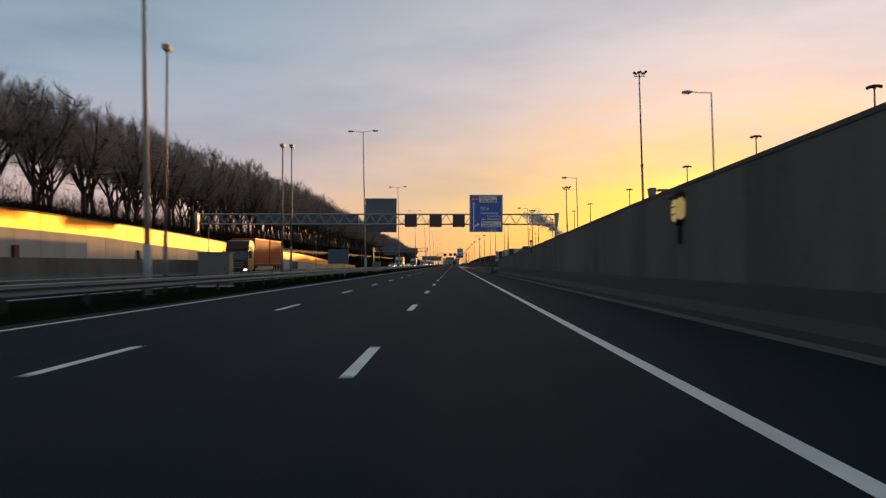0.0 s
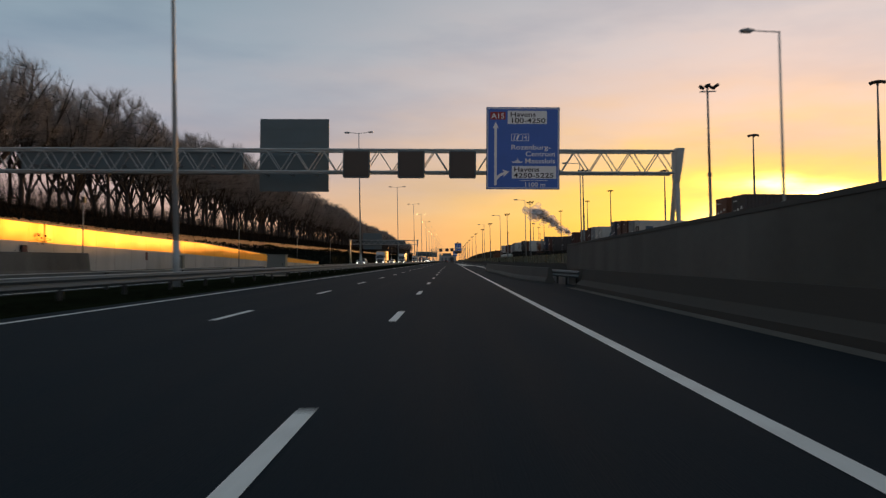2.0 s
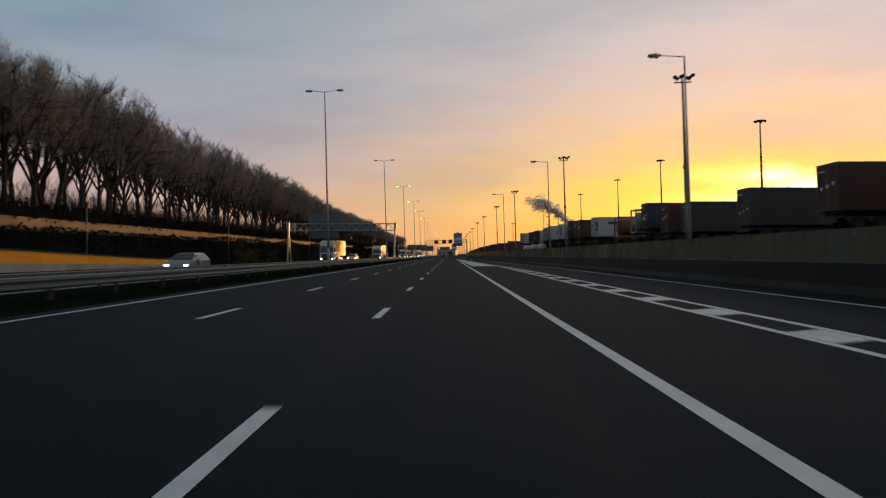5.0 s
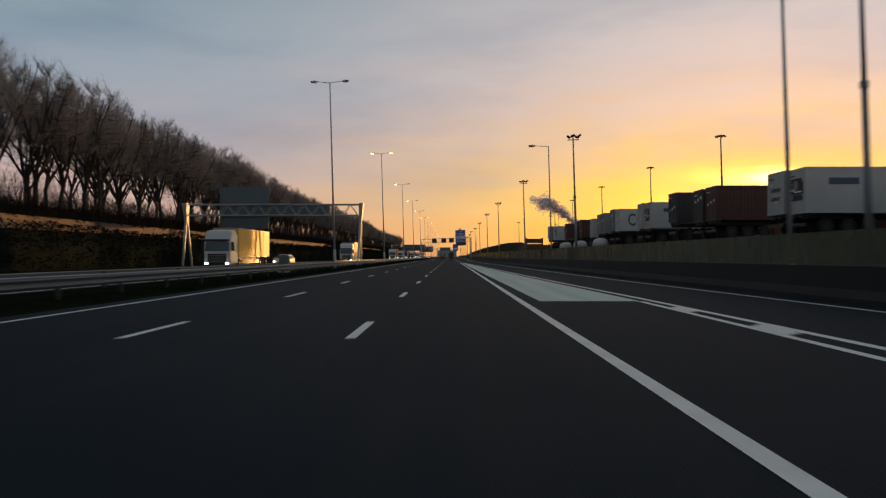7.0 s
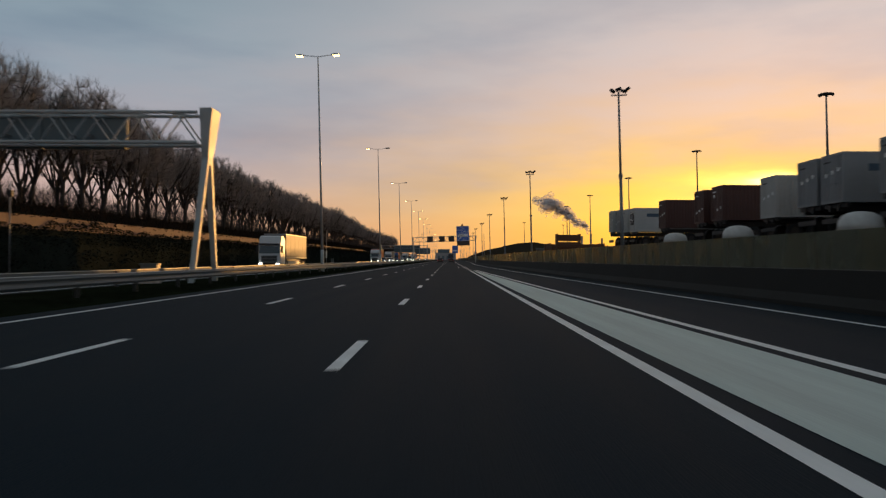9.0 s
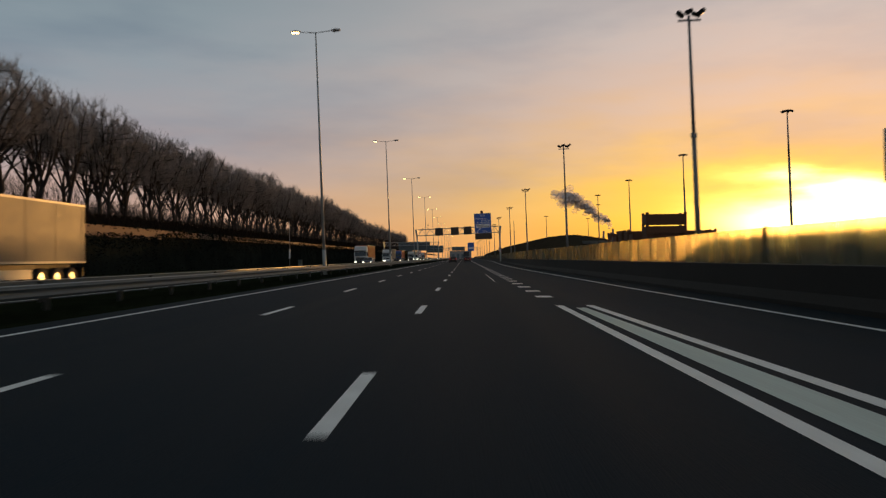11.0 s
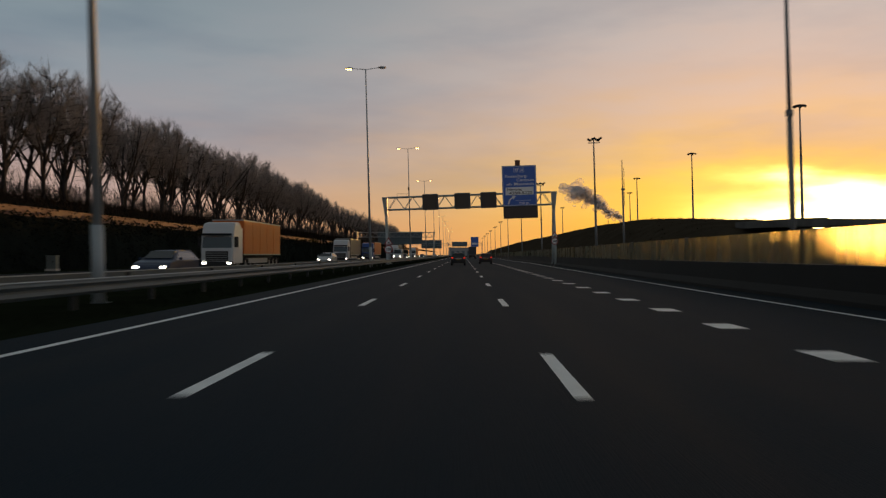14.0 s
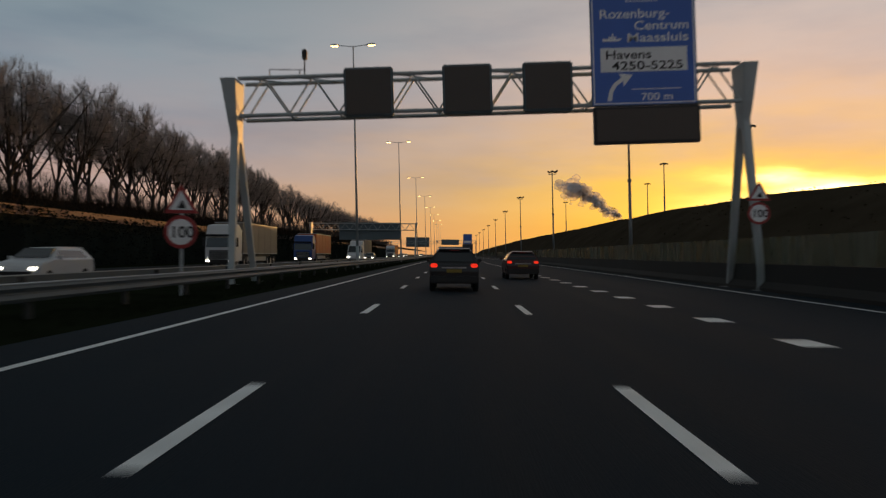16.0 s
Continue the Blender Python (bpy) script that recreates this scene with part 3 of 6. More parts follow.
def brush_place(r):
    y = -60 + (r.random() ** 1.2) * 960
    x = -36.2 - 12.0 * r.random()
    t = along(WL_TOP, y)
    base = t - 0.2 - (x + 36) * 0.2 if x > -42 else 6.3
    return (x, y, base + (r.random() ** 2) * (0.3 + 0.8 * max(0.0, noise.noise((y * 0.12, x * 0.2, 0)) + 0.3)))


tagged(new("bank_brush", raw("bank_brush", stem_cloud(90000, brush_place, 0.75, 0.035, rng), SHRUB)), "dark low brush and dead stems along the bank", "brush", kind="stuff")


def wood_place(r):
    y = -20 + r.random() * 1150
    x = -51.5 - 24 * r.random()
    return (x, y, 7.0 + (r.random() ** 1.2) * (3.6 + 2.4 * noise.noise((y * 0.05, x * 0.1, 5))))


tagged(new("far_undergrowth", raw("far_undergrowth", stem_cloud(190000, wood_place, 1.5, 0.034, rng), mat("bare_undergrowth", (0.075, 0.068, 0.062), 0.95, 0, 0.4, 0.4, 8, 0, island=True, spec=0.0))), "dense bare undergrowth behind the tree row", "undergrowth", kind="stuff")


def grass_place(r):
    y = -20 + (r.random() ** 1.1) * 640
    return (-9.05 - 1.9 * r.random(), y, 0.05)


tagged(new("verge_grass", raw("verge_grass", stem_cloud(60000, grass_place, 0.13, 0.014, rng), GRASS)), "short dark winter grass tufts on the median", "grass", kind="stuff")

# ---------------------------------------------------------------- trees


def tree_meshes(seed, height, stems, side, blades):
    """A bare tree: a forked trunk, open below, under a dense crown of fine rising twigs."""
    r = random.Random(seed)
    wood = Shape()
    tv, tf = [], []

    def limb(p, d, length, r0, r1, segs, n, curve, lift):
        pts = [Vector(p)]
        d = Vector(d).normalized()
        for k in range(segs):
            d = (d + Vector((r.gauss(0, curve), r.gauss(0, curve), r.gauss(0, curve) + lift))).normalized()
            pts.append(pts[-1] + d * length / segs)
        for k in range(segs):
            wood.tube(pts[k], pts[k + 1], r0 + (r1 - r0) * k / segs, r0 + (r1 - r0) * (k + 1) / segs, n, cap=False)
        return pts

    def on(pts, f):
        m = len(pts) - 1
        k = min(int(f * m), m - 1)
        return pts[k].lerp(pts[k + 1], f * m - k), (pts[k + 1] - pts[k]).normalized()

    def blade(p, d, ln, rad):
        u = d.orthogonal().normalized()
        u = (u * math.cos(a := r.random() * 6.3) + d.cross(u) * math.sin(a)) * rad
        e = p + d * ln
        i = len(tv)
        tv.extend((tuple(p + u), tuple(p - u), tuple(e)))
        tf.append((i, i + 1, i + 2))
        return e

    fork = height * r.uniform(0.15, 0.22)
    R = height * r.uniform(0.30, 0.35)
    lean = Vector((r.gauss(0, 0.04), r.gauss(0, 0.04), 1))
    trunk = limb((0, 0, -0.4), lean, fork + 0.4, 0.31, 0.25, 3, 8, 0.04, 0.05)
    mains = [limb(trunk[-1] - Vector((0, 0, 0.2)), lean + Vector((r.gauss(0, 0.1), r.gauss(0, 0.1), 0)), (height - fork) * 0.90, 0.22, 0.035, 8, 6, 0.07, 0.06)]
    for i in range(stems):
        az = 2 * math.pi * (i + r.uniform(-0.3, 0.3)) / stems
        start = on(mains[0], r.uniform(0.03, 0.38))[0] if i % 3 else trunk[-1] - Vector((0, 0, r.uniform(0, 0.6)))
        out = r.uniform(0.40, 0.85)
        stem = limb(start, (math.cos(az) * out, math.sin(az) * out, 1.0), (height - start.z) * r.uniform(0.75, 0.95), 0.17, 0.032, 8, 5, 0.075, 0.085)
        mains.append(stem)
        for _ in range(2):
            # a fork half way up the stem
            p, d = on(stem, r.uniform(0.2, 0.6))
            mains.append(limb(p, d + Vector((r.gauss(0, 0.4), r.gauss(0, 0.4), 0.15)), (height - p.z) * r.uniform(0.55, 0.85), 0.09, 0.024, 5, 4, 0.09, 0.08))
    nodes = [(on(m, f / 14.0)) for m in mains for f in range(3, 15)]
    for k in range(side):
        # branch ends spread evenly through a rounded crown, each fed by the closest stem below it
        az, rr = r.random() * 6.2832, R * math.sqrt(r.random())
        top = height * (1.0 - 0.24 * (rr / R) ** 2.4)
        low = height * (0.36 + 0.14 * r.random())
        z = low + (top - low) * r.random() ** 0.75
        goal = Vector((math.cos(az) * rr, math.sin(az) * rr, z))
        best = min(nodes, key=lambda q: (goal - q[0]).length + (6.0 if q[0].z > goal.z - 0.5 else 0.0))
        p, d = best
        mid = p.lerp(goal, 0.5) + Vector((goal.x - p.x, goal.y - p.y, 0)) * 0.12 + Vector((r.gauss(0, 0.12), r.gauss(0, 0.12), -0.1))
        wood.tube(p, mid, 0.036, 0.024, 3, cap=False)
        u = (goal - mid).orthogonal().normalized() * 0.02
        i = len(tv)
        tv.extend((tuple(mid + u), tuple(mid - u), tuple(goal)))
        tf.append((i, i + 1, i + 2))
        bend = (goal - mid).normalized()
        for _ in range(blades):
            g = r.random()
            q = p.lerp(mid, 0.3 + g * 1.4) if g < 0.5 else mid.lerp(goal, 2 * g - 1)
            dd = (bend * 0.6 + Vector((r.gauss(0, 0.38), r.gauss(0, 0.38), r.gauss(0.8, 0.3)))).normalized()
            e = blade(q, dd, r.uniform(0.6, 1.4), 0.011)
            d4 = (dd + Vector((r.gauss(0, 0.5), r.gauss(0, 0.5), r.gauss(0.25, 0.35)))).normalized()
            blade(q.lerp(e, r.uniform(0.25, 0.8)), d4, r.uniform(0.4, 0.95), 0.008)
    tr = wood.mesh("trunk", smooth=True)
    tr.materials.append(BARK)
    s = Shape()
    s.v, s.f = tv, tf
    return tr, raw("crown", s, TWIG)


TREES = [tree_meshes(20 + k, 15.8 + 0.3 * k, 7, 270, 30) for k in range(6)]
FAR_TREES = [tree_meshes(60 + k, 15.8 + 0.3 * k, 5, 140, 18) for k in range(4)]
rng = random.Random(7)
TREE_H = [(-40, 0.93), (90, 0.94), (115, 0.98), (170, 1.02), (240, 1.10), (300, 1.05), (400, 1.00), (430, 0.93), (500, 0.90), (600, 0.91), (680, 0.80), (1100, 0.84)]
for row, x0, step in ((0, -48.5, 6.2), (1, -54.0, 7.6), (2, -62.0, 13.0)):
    y = 30.0 + row * 3
    while y < (980 if row < 2 else 620):
        tr, cr = rng.choice(TREES if row == 0 and y < 700 else FAR_TREES)
        sc = along(TREE_H, y) * rng.uniform(0.95, 1.04)
        ob = thing("tree", "tall bare winter tree with fine spreading twigs", "tree", pose(x0 + rng.uniform(-1.2, 1.2), y, 6.8 + 0.3 * row, 0, 0, rng.uniform(0, 360)) @ Matrix.Scale(sc, 4), "row of trees on the bank")
        part("trunk", tr, BARK, ob)
        part("crown", cr, TWIG, ob)
        y += step * rng.uniform(0.8, 1.2) * (1.0 if y < 700 else 1.35)

# ---------------------------------------------------------------- guard rails
W_BEAM = [(-0.04, -0.155), (0.0, -0.155), (0.045, -0.09), (0.0, -0.02), (0.0, 0.02), (0.045, 0.09), (0.0, 0.155), (-0.04, 0.155), (-0.03, 0.03), (-0.03, -0.03)]
rail_post = Shape().box(-0.05, 0.05, -0.06, 0.06, -0.05, 0.70).mesh("post", bev=0.008)


def guard_rail(label, x, y0, y1, face, z=0.56, step=4.0, x_end=None):
    """Beam, pale lip for the sky's highlight, and posts between two places along the road; x_end where it runs aslant.
    """
    at_y = lambda y: x if x_end is None else x + (x_end - x) * (y - y0) / (y1 - y0)
    ys = np.linspace(y0, y1, max(2, int((y1 - y0) / 40) + 1))
    ob = thing("guard_rail", label, "guard rail", kind="structure")
    part("beam", sweep([(at_y(y), y, z) for y in ys], [(u * face, w) for u, w in W_BEAM]), RAIL, ob)
    # added paler strip: the highlight along the beam's top edge
    part("top_lip", sweep([(at_y(y), y, z + 0.155) for y in ys], [(-0.045 * face, 0.002), (0.012 * face, 0.002), (0.018 * face, 0.014), (0.0, 0.03), (-0.045 * face, 0.03)]), GALV, ob)
    y = y0 + 1
    while y < y1 - 1:
        part("post", rail_post, RAIL_POST, ob, at=pose(at_y(y) - 0.14 * face, y, 0))
        y += step
    return ob


guard_rail("galvanised steel guard rail along the median", -10.25, -80, 840, 1)
guard_rail("second galvanised guard rail facing the opposite traffic", -12.9, -80, 840, -1, step=8.0)
guard_rail("short galvanised guard rail joining the barrier nose", 6.0, 105.5, 111.6, -1, step=2.0, x_end=5.45)

# ---------------------------------------------------------------- lamps and masts


def arm_lamp(shape_parent, x, z, sign, lit, length):
    head = Shape()
    tip = x + sign * length
    head.rings([[(tip - sign * 0.75, -0.06, z + 0.05), (tip - sign * 0.75, 0.06, z + 0.05), (tip - sign * 0.75, 0.06, z + 0.14), (tip - sign * 0.75, -0.06, z + 0.14)],
                [(tip - sign * 0.4, -0.17, z + 0.04), (tip - sign * 0.4, 0.17, z + 0.04), (tip - sign * 0.4, 0.14, z + 0.20), (tip - sign * 0.4, -0.14, z + 0.20)],
                [(tip, -0.12, z + 0.06), (tip, 0.12, z + 0.06), (tip, 0.10, z + 0.16), (tip, -0.10, z + 0.16)]])
    h = part("lamp_head", head, STEEL_GREY, shape_parent, bev=0.02)
    lens = Shape().rings([[(tip - sign * 0.62, -0.12, z + 0.035), (tip - sign * 0.62, 0.12, z + 0.035), (tip - sign * 0.04, 0.10, z + 0.05), (tip - sign * 0.04, -0.10, z + 0.05)],
                          [(tip - sign * 0.56, -0.09, z - 0.03), (tip - sign * 0.56, 0.09, z - 0.03), (tip - sign * 0.1, 0.07, z - 0.01), (tip - sign * 0.1, -0.07, z - 0.01)]])
    part("lens", lens, LAMP_LIT if lit else LAMP_OFF, h, "lit warm lamp lens" if lit else "")


def median_lamp(x, y, height, lit=(False, False)):
    ob = thing("street_lamp", "tall galvanised street lamp with two arms" + (", lit warm orange" if any(lit) else ""), "street lamp", pose(x, y, 0.05, 0, -1.3 if y < 260 else -1.7, 0), "median lamps")
    part("pole", Shape().tube((0, 0, 0), (0, 0, 1.9), 0.15, 0.14, 12).tube((0, 0, 1.9), (0, 0, height), 0.115, 0.05, 12), GALV, ob, smooth=True)
    part("base_flange", Shape().tube((0, 0, 0), (0, 0, 0.05), 0.26, n=12), GALV_DK, ob)
    for sgn, on in ((-1, lit[0]), (1, lit[1])):
        part("arm", Shape().tube((0, 0, height - 0.05), (sgn * 1.2, 0, height + 0.08), 0.035, 0.028, 8), GALV, ob)
        arm_lamp(ob, 0, height, sgn, on, 1.9)
    return ob


# across, along, height, which of the two lamps burn
LAMPS = [(-11.35, -36, 17.6, 0), (-11.3, 31.6, 17.6, 0), (-11.1, 99.6, 17.8, 0), (-11.75, 168.5, 17.7, 0), (-11.8, 241.2, 17.6, 0), (-11.0, 303.3, 18.3, 0), (-10.75, 357, 18.5, 3), (-10.75, 412.5, 18.5, 1), (-11.0, 467.4, 18.5, 1),
         (-10.8, 520, 18.4, 1), (-10.9, 576.2, 18.8, 3)] + [(-11.0, 632 + 55.7 * k, 18.8, 3) for k in range(8)]
for x, y, height, on in LAMPS:
    median_lamp(x, y, height, (on & 1 > 0, on & 2 > 0))


def slip_lamp(x, y, base, top):
    ob = thing("street_lamp", "galvanised street lamp with one arm over the slip road", "street lamp", pose(x + 0.25, y, base, 0, -1.6, 0), "slip road lamps")
    h = top - base
    part("pole", Shape().tube((0, 0, 0), (0, 0, 1.6), 0.11, 0.10, 10).tube((0, 0, 1.6), (0, 0, h), 0.085, 0.045, 10), GALV, ob, smooth=True)
    part("arm", Shape().tube((0, 0, h - 0.04), (-1.3, 0, h + 0.05), 0.035, 0.028, 8), GALV, ob)
    arm_lamp(ob, 0, h - 0.03, -1, False, 2.0)


for x, y, top in ((17.6, 56, 13.0), (16.7, 108, 13.0), (14.7, 156.6, 12.4), (13.3, 207, 12.2), (11.9, 255, 12.2), (10.2, 305, 12.3)):
    slip_lamp(x, y, 0.0, top)


def flood_mast(x, y, base, top):
    ob = thing("flood_mast", "slender steel floodlight mast with a cluster of lamps", "light mast", pose(x, y, base, 0, -1.6, 0), "yard edge masts")
    h = top - base
    part("pole", Shape().tube((0, 0, 0), (0, 0, h * 0.55), 0.13, 0.10, 10).tube((0, 0, h * 0.55), (0, 0, h), 0.085, 0.06, 10), GALV_DK, ob, smooth=True)
    part("collar", Shape().tube((0, 0, h * 0.55 - 0.12), (0, 0, h * 0.55 + 0.1), 0.14, n=10), GALV_DK, ob)
    part("crossbar", Shape().box(-0.5, 0.55, -0.04, 0.04, h - 0.28, h - 0.2), GALV_DK, ob)
    for k, (u, w, t) in enumerate(((-0.42, -0.1, 20), (-0.05, -0.22, -15), (0.34, 0.02, 12), (0.55, -0.12, -25))):
        part("floodlight", Shape().box(-0.19, 0.19, -0.12, 0.12, -0.10, 0.10), PLASTIC, ob, bev=0.03, at=pose(u, w, h + 0.02 + 0.08 * (k % 2), 25, t, t * 2))
    return ob


for x, y, top in ((18.2, 77, 19.5), (17.3, 120, 12.8), (16.6, 164.3, 12.4), (14.95, 212, 12.1), (13.7, 252.8, 12.3), (11.95, 299, 12.25), (11.45, 342, 12.3), (10.7, 390.3, 12.4), (10.35, 432.5, 12.4), (10.1, 478.3, 12.0),
                  (10.0, 520, 11.8), (9.75, 566, 12.0), (10.2, 611, 12.0), (10.0, 656, 12.0), (10.3, 702, 12.0), (10.4, 748, 12.0), (10.4, 795, 12.0), (10.4, 842, 12.0), (10.4, 890, 12.0), (10.4, 940, 12.0)):
    flood_mast(x, y, 0, top)


def yard_mast(x, y, base, top):
    ob = thing("yard_mast", "very tall dark terminal mast with a lamp ring", "light mast", pose(x + 0.9, y, base, 0, -1.4, 0), "terminal masts")
    h = top - base
    part("pole", Shape().tube((0, 0, 0), (0, 0, h * 0.66), 0.42, 0.30, 10).tube((0, 0, h * 0.66), (0, 0, h), 0.26, 0.16, 10), GALV_DK, ob, smooth=True)
    part("lamp_ring", Shape().tube((0, 0, h - 0.5), (0, 0, h - 0.15), 1.3, 1.0, 12), PLASTIC, ob)
    for k in range(6):
        a = k * math.pi / 3
        part("floodlight", Shape().box(-0.35, 0.35, -0.25, 0.25, -0.2, 0.2), PLASTIC, ob, at=pose(1.3 * math.cos(a), 1.3 * math.sin(a), h - 0.45, 0, 20, math.degrees(a)))


for x, y, top in ((88, 165, 39), (88, 228, 39), (86.7, 290, 38.1), (84, 372, 37.5), (80, 455, 37.1), (88, 565, 40.5), (82.2, 644, 39.2), (79.5, 726, 38), (80, 815, 38), (95, 900, 38), (70, 1010, 36), (120, 1100, 38)):
    yard_mast(x, y, 2.55 if y < 400 else 0.85 if y < 990 else -0.08, top)

# slim masts on the median
for x, y, h in ((-11.35, 33.4, 9.6), (-11.35, 53.8, 8.9), (-11.35, 56.6, 9.3)):
    ob = thing("camera_mast", "slim grey camera mast on the median", "mast", pose(x, y, 0.05), "median masts")
    part("pole", Shape().tube((0, 0, 0), (0, 0, 2.4), 0.09, 0.085, 10).tube((0, 0, 2.4), (0, 0, h), 0.055, 0.04, 10), GALV_DK, ob, smooth=True)
    part("camera", Shape().box(-0.14, 0.14, -0.22, 0.22, h - 0.05, h + 0.18), STEEL_GREY, ob, bev=0.03)
ob = thing("antenna_mast", "thin two-stage antenna pole behind the screen", "mast", pose(10.0, 507.9, 0, 0, -1.6, 0))
part("pole", Shape().tube((0, 0, 0), (0, 0, 6.4), 0.08, 0.07, 10), GALV_DK, ob, smooth=True)
part("whip", Shape().tube((0, 0, 6.4), (0, 0, 8.5), 0.045, 0.03, 8).tube((0.12, 0, 5.0), (0.12, 0, 7.9), 0.022, 0.018, 6), GALV_DK, ob)
part("bracket", Shape().box(-0.1, 0.18, -0.05, 0.05, 6.2, 6.32), GALV_DK, ob)

# ---------------------------------------------------------------- gantries


def truss(ob, x0, x1, z0, z1, depth=0.55, bay=2.0, material=None):
    m = material or GALV
    for yy in (-depth, depth):
        for z in (z0, z1):
            part("chord", Shape().tube((x0, yy, z), (x1, yy, z), 0.085, n=8), m, ob)
    n = int(round((x1 - x0) / bay))
    w = (x1 - x0) / n
    for k in range(n):
        s = Shape()
        a, b = x0 + k * w, x0 + (k + 1) * w
        for yy in (-depth, depth):
            s.tube((a, yy, z0), ((a + b) / 2, yy, z1), 0.038, n=6, cap=False).tube(((a + b) / 2, yy, z1), (b, yy, z0), 0.038, n=6, cap=False)
        s.tube((a, -depth, z1), (b, depth, z1), 0.03, n=5, cap=False).tube((a, -depth, z0), (a, depth, z0), 0.03, n=5, cap=False)
        part("brace", s, m, ob)


def gantry_leg(ob, x, z0, z1, lean, material=None, base=0.0):
    """A splayed pair of tapered legs under a head that widens to carry the truss."""
    m = material or GALV
    waist = z0 - 0.75

    def ring(cx, cy, z, hx, hy):
        return [(cx + u * hx, cy + v * hy, z) for u, v in ((-1, -1), (1, -1), (1, 1), (-1, 1))]

    for sgn in (-1, 1):
        part("leg", Shape().rings([ring(x, sgn * 1.75, base, 0.12, 0.10), ring(x + lean * 0.12, sgn * 0.22, waist, 0.15, 0.16)]), m, ob, bev=0.03)
        part("base_plate", Shape().box(x - 0.3, x + 0.3, sgn * 1.75 - 0.3, sgn * 1.75 + 0.3, base - 0.05, base + 0.04), GALV_DK, ob)
    head = Shape().rings([ring(x + lean * 0.12, 0, waist - 0.25, 0.155, 0.36), ring(x + lean * 0.12, 0, waist + 0.1, 0.16, 0.36), ring(x + lean * 0.16, 0, z0, 0.19, 0.52), ring(x + lean * 0.24, 0, z1 + 0.2, 0.30, 0.68)])
    part("head_plate", head, m, ob, bev=0.03)


def matrix_sign(x0, x1, z0, z1, y, facing=-1, label="dark square matrix sign, switched off, on the gantry", at=None):
    ob = thing("matrix_sign", label, "matrix sign", at, group="matrix signs")
    yf = y + facing * 0.75
    part("housing", Shape().box(x0, x1, yf - 0.16, yf + 0.16, z0, z1), SIGN_BACK, ob, bev=0.06)
    part("display", Shape().box(x0 + 0.09, x1 - 0.09, yf + facing * 0.165, yf + facing * 0.175, z0 + 0.09, z1 - 0.09), VMS_FACE if facing < 0 else SIGN_BACK, ob)
    part("mount", Shape().box((x0 + x1) / 2 - 0.5, (x0 + x1) / 2 - 0.4, yf, y, z0 + 0.5, z0 + 0.62).box((x0 + x1) / 2 + 0.4, (x0 + x1) / 2 + 0.5, yf, y, z0 + 0.5, z0 + 0.62), GALV_DK, ob)
    return ob


def panel_board(ob, x0, x1, z0, z1, y, face):
    part("board", Shape().box(x0, x1, y - 0.03, y + 0.03, z0, z1), SIGN_BACK, ob, bev=0.01)
    part("face", Shape().box(x0 + 0.03, x1 - 0.03, y - 0.042, y - 0.031, z0 + 0.03, z1 - 0.03), face, ob)
    for z in np.linspace(z0 + 0.5, z1 - 0.5, 5):
        part("stiffener", Shape().box(x0 + 0.1, x1 - 0.1, y + 0.03, y + 0.10, z - 0.04, z + 0.04), GALV_DK, ob)


def border(ob, x0, x1, z0, z1, y, t=0.05, material=None):
    s = Shape()
    for a in ((x0, x1, z0, z0 + t), (x0, x1, z1 - t, z1), (x0, x0 + t, z0 + t, z1 - t), (x1 - t, x1, z0 + t, z1 - t)):
        s.box(a[0], a[1], y - 0.006, y, a[2], a[3])
    part("border", s, material or SIGN_WHITE, ob)


def flat(ob, name, pts, y, material, th=0.006):
    part(name, Shape().prism(pts, "y", y - th, y), material, ob)


def exit_badge(ob, x, z, y, k=1.0):
    border(ob, x, x + 1.25 * k, z, z + 0.5 * k, y, 0.035)
    flat(ob, "symbol", [(x + 0.14, z + 0.08), (x + 0.22, z + 0.08), (x + 0.30, z + 0.40), (x + 0.24, z + 0.40)], y, SIGN_WHITE)
    flat(ob, "symbol", [(x + 0.34, z + 0.08), (x + 0.44, z + 0.08), (x + 0.60, z + 0.40), (x + 0.44, z + 0.40)], y, SIGN_WHITE)
    lettering("14", 0.42, x + 0.70, y - 0.002, z + 0.10, SIGN_WHITE, ob, 0.004)


def ferry(ob, x, z, y):
    flat(ob, "symbol", [(x, z), (x + 0.62, z), (x + 0.72, z + 0.09), (x - 0.06, z + 0.09)], y, SIGN_WHITE)
    flat(ob, "symbol", [(x + 0.2, z + 0.11), (x + 0.5, z + 0.11), (x + 0.5, z + 0.17), (x + 0.2, z + 0.17)], y, SIGN_WHITE)
    flat(ob, "symbol", [(x + 0.33, z + 0.19), (x + 0.39, z + 0.19), (x + 0.39, z + 0.30), (x + 0.33, z + 0.30)], y, SIGN_WHITE)


G1 = 123.4
ob = thing("sign_gantry", "long galvanised lattice gantry spanning both carriageways", "gantry", pose(0, G1, 0))
truss(ob, -40.0, 15.6, 7.45, 9.0)
gantry_leg(ob, 15.75, 7.45, 9.0, 1)
gantry_leg(ob, -40.2, 7.45, 9.0, -1, base=5.0)
for x0 in (-7.7, -3.85, -0.25):
    matrix_sign(x0, x0 + 1.9, 6.98, 8.92, G1)
for x0 in (-31.2, -27.98, -24.76, -21.54, -18.32):
    matrix_sign(x0, x0 + 3.2, 7.35, 9.05, G1 + 0.0, 1, "grey housing of a matrix sign seen from behind")
sb = thing("road_sign", "large grey-green sign board seen from behind", "road sign")
part("board", Shape().box(-14.35, -9.2, G1 + 2.4, G1 + 2.48, 6.28, 11.70), SIGN_BACK, sb, bev=0.015)
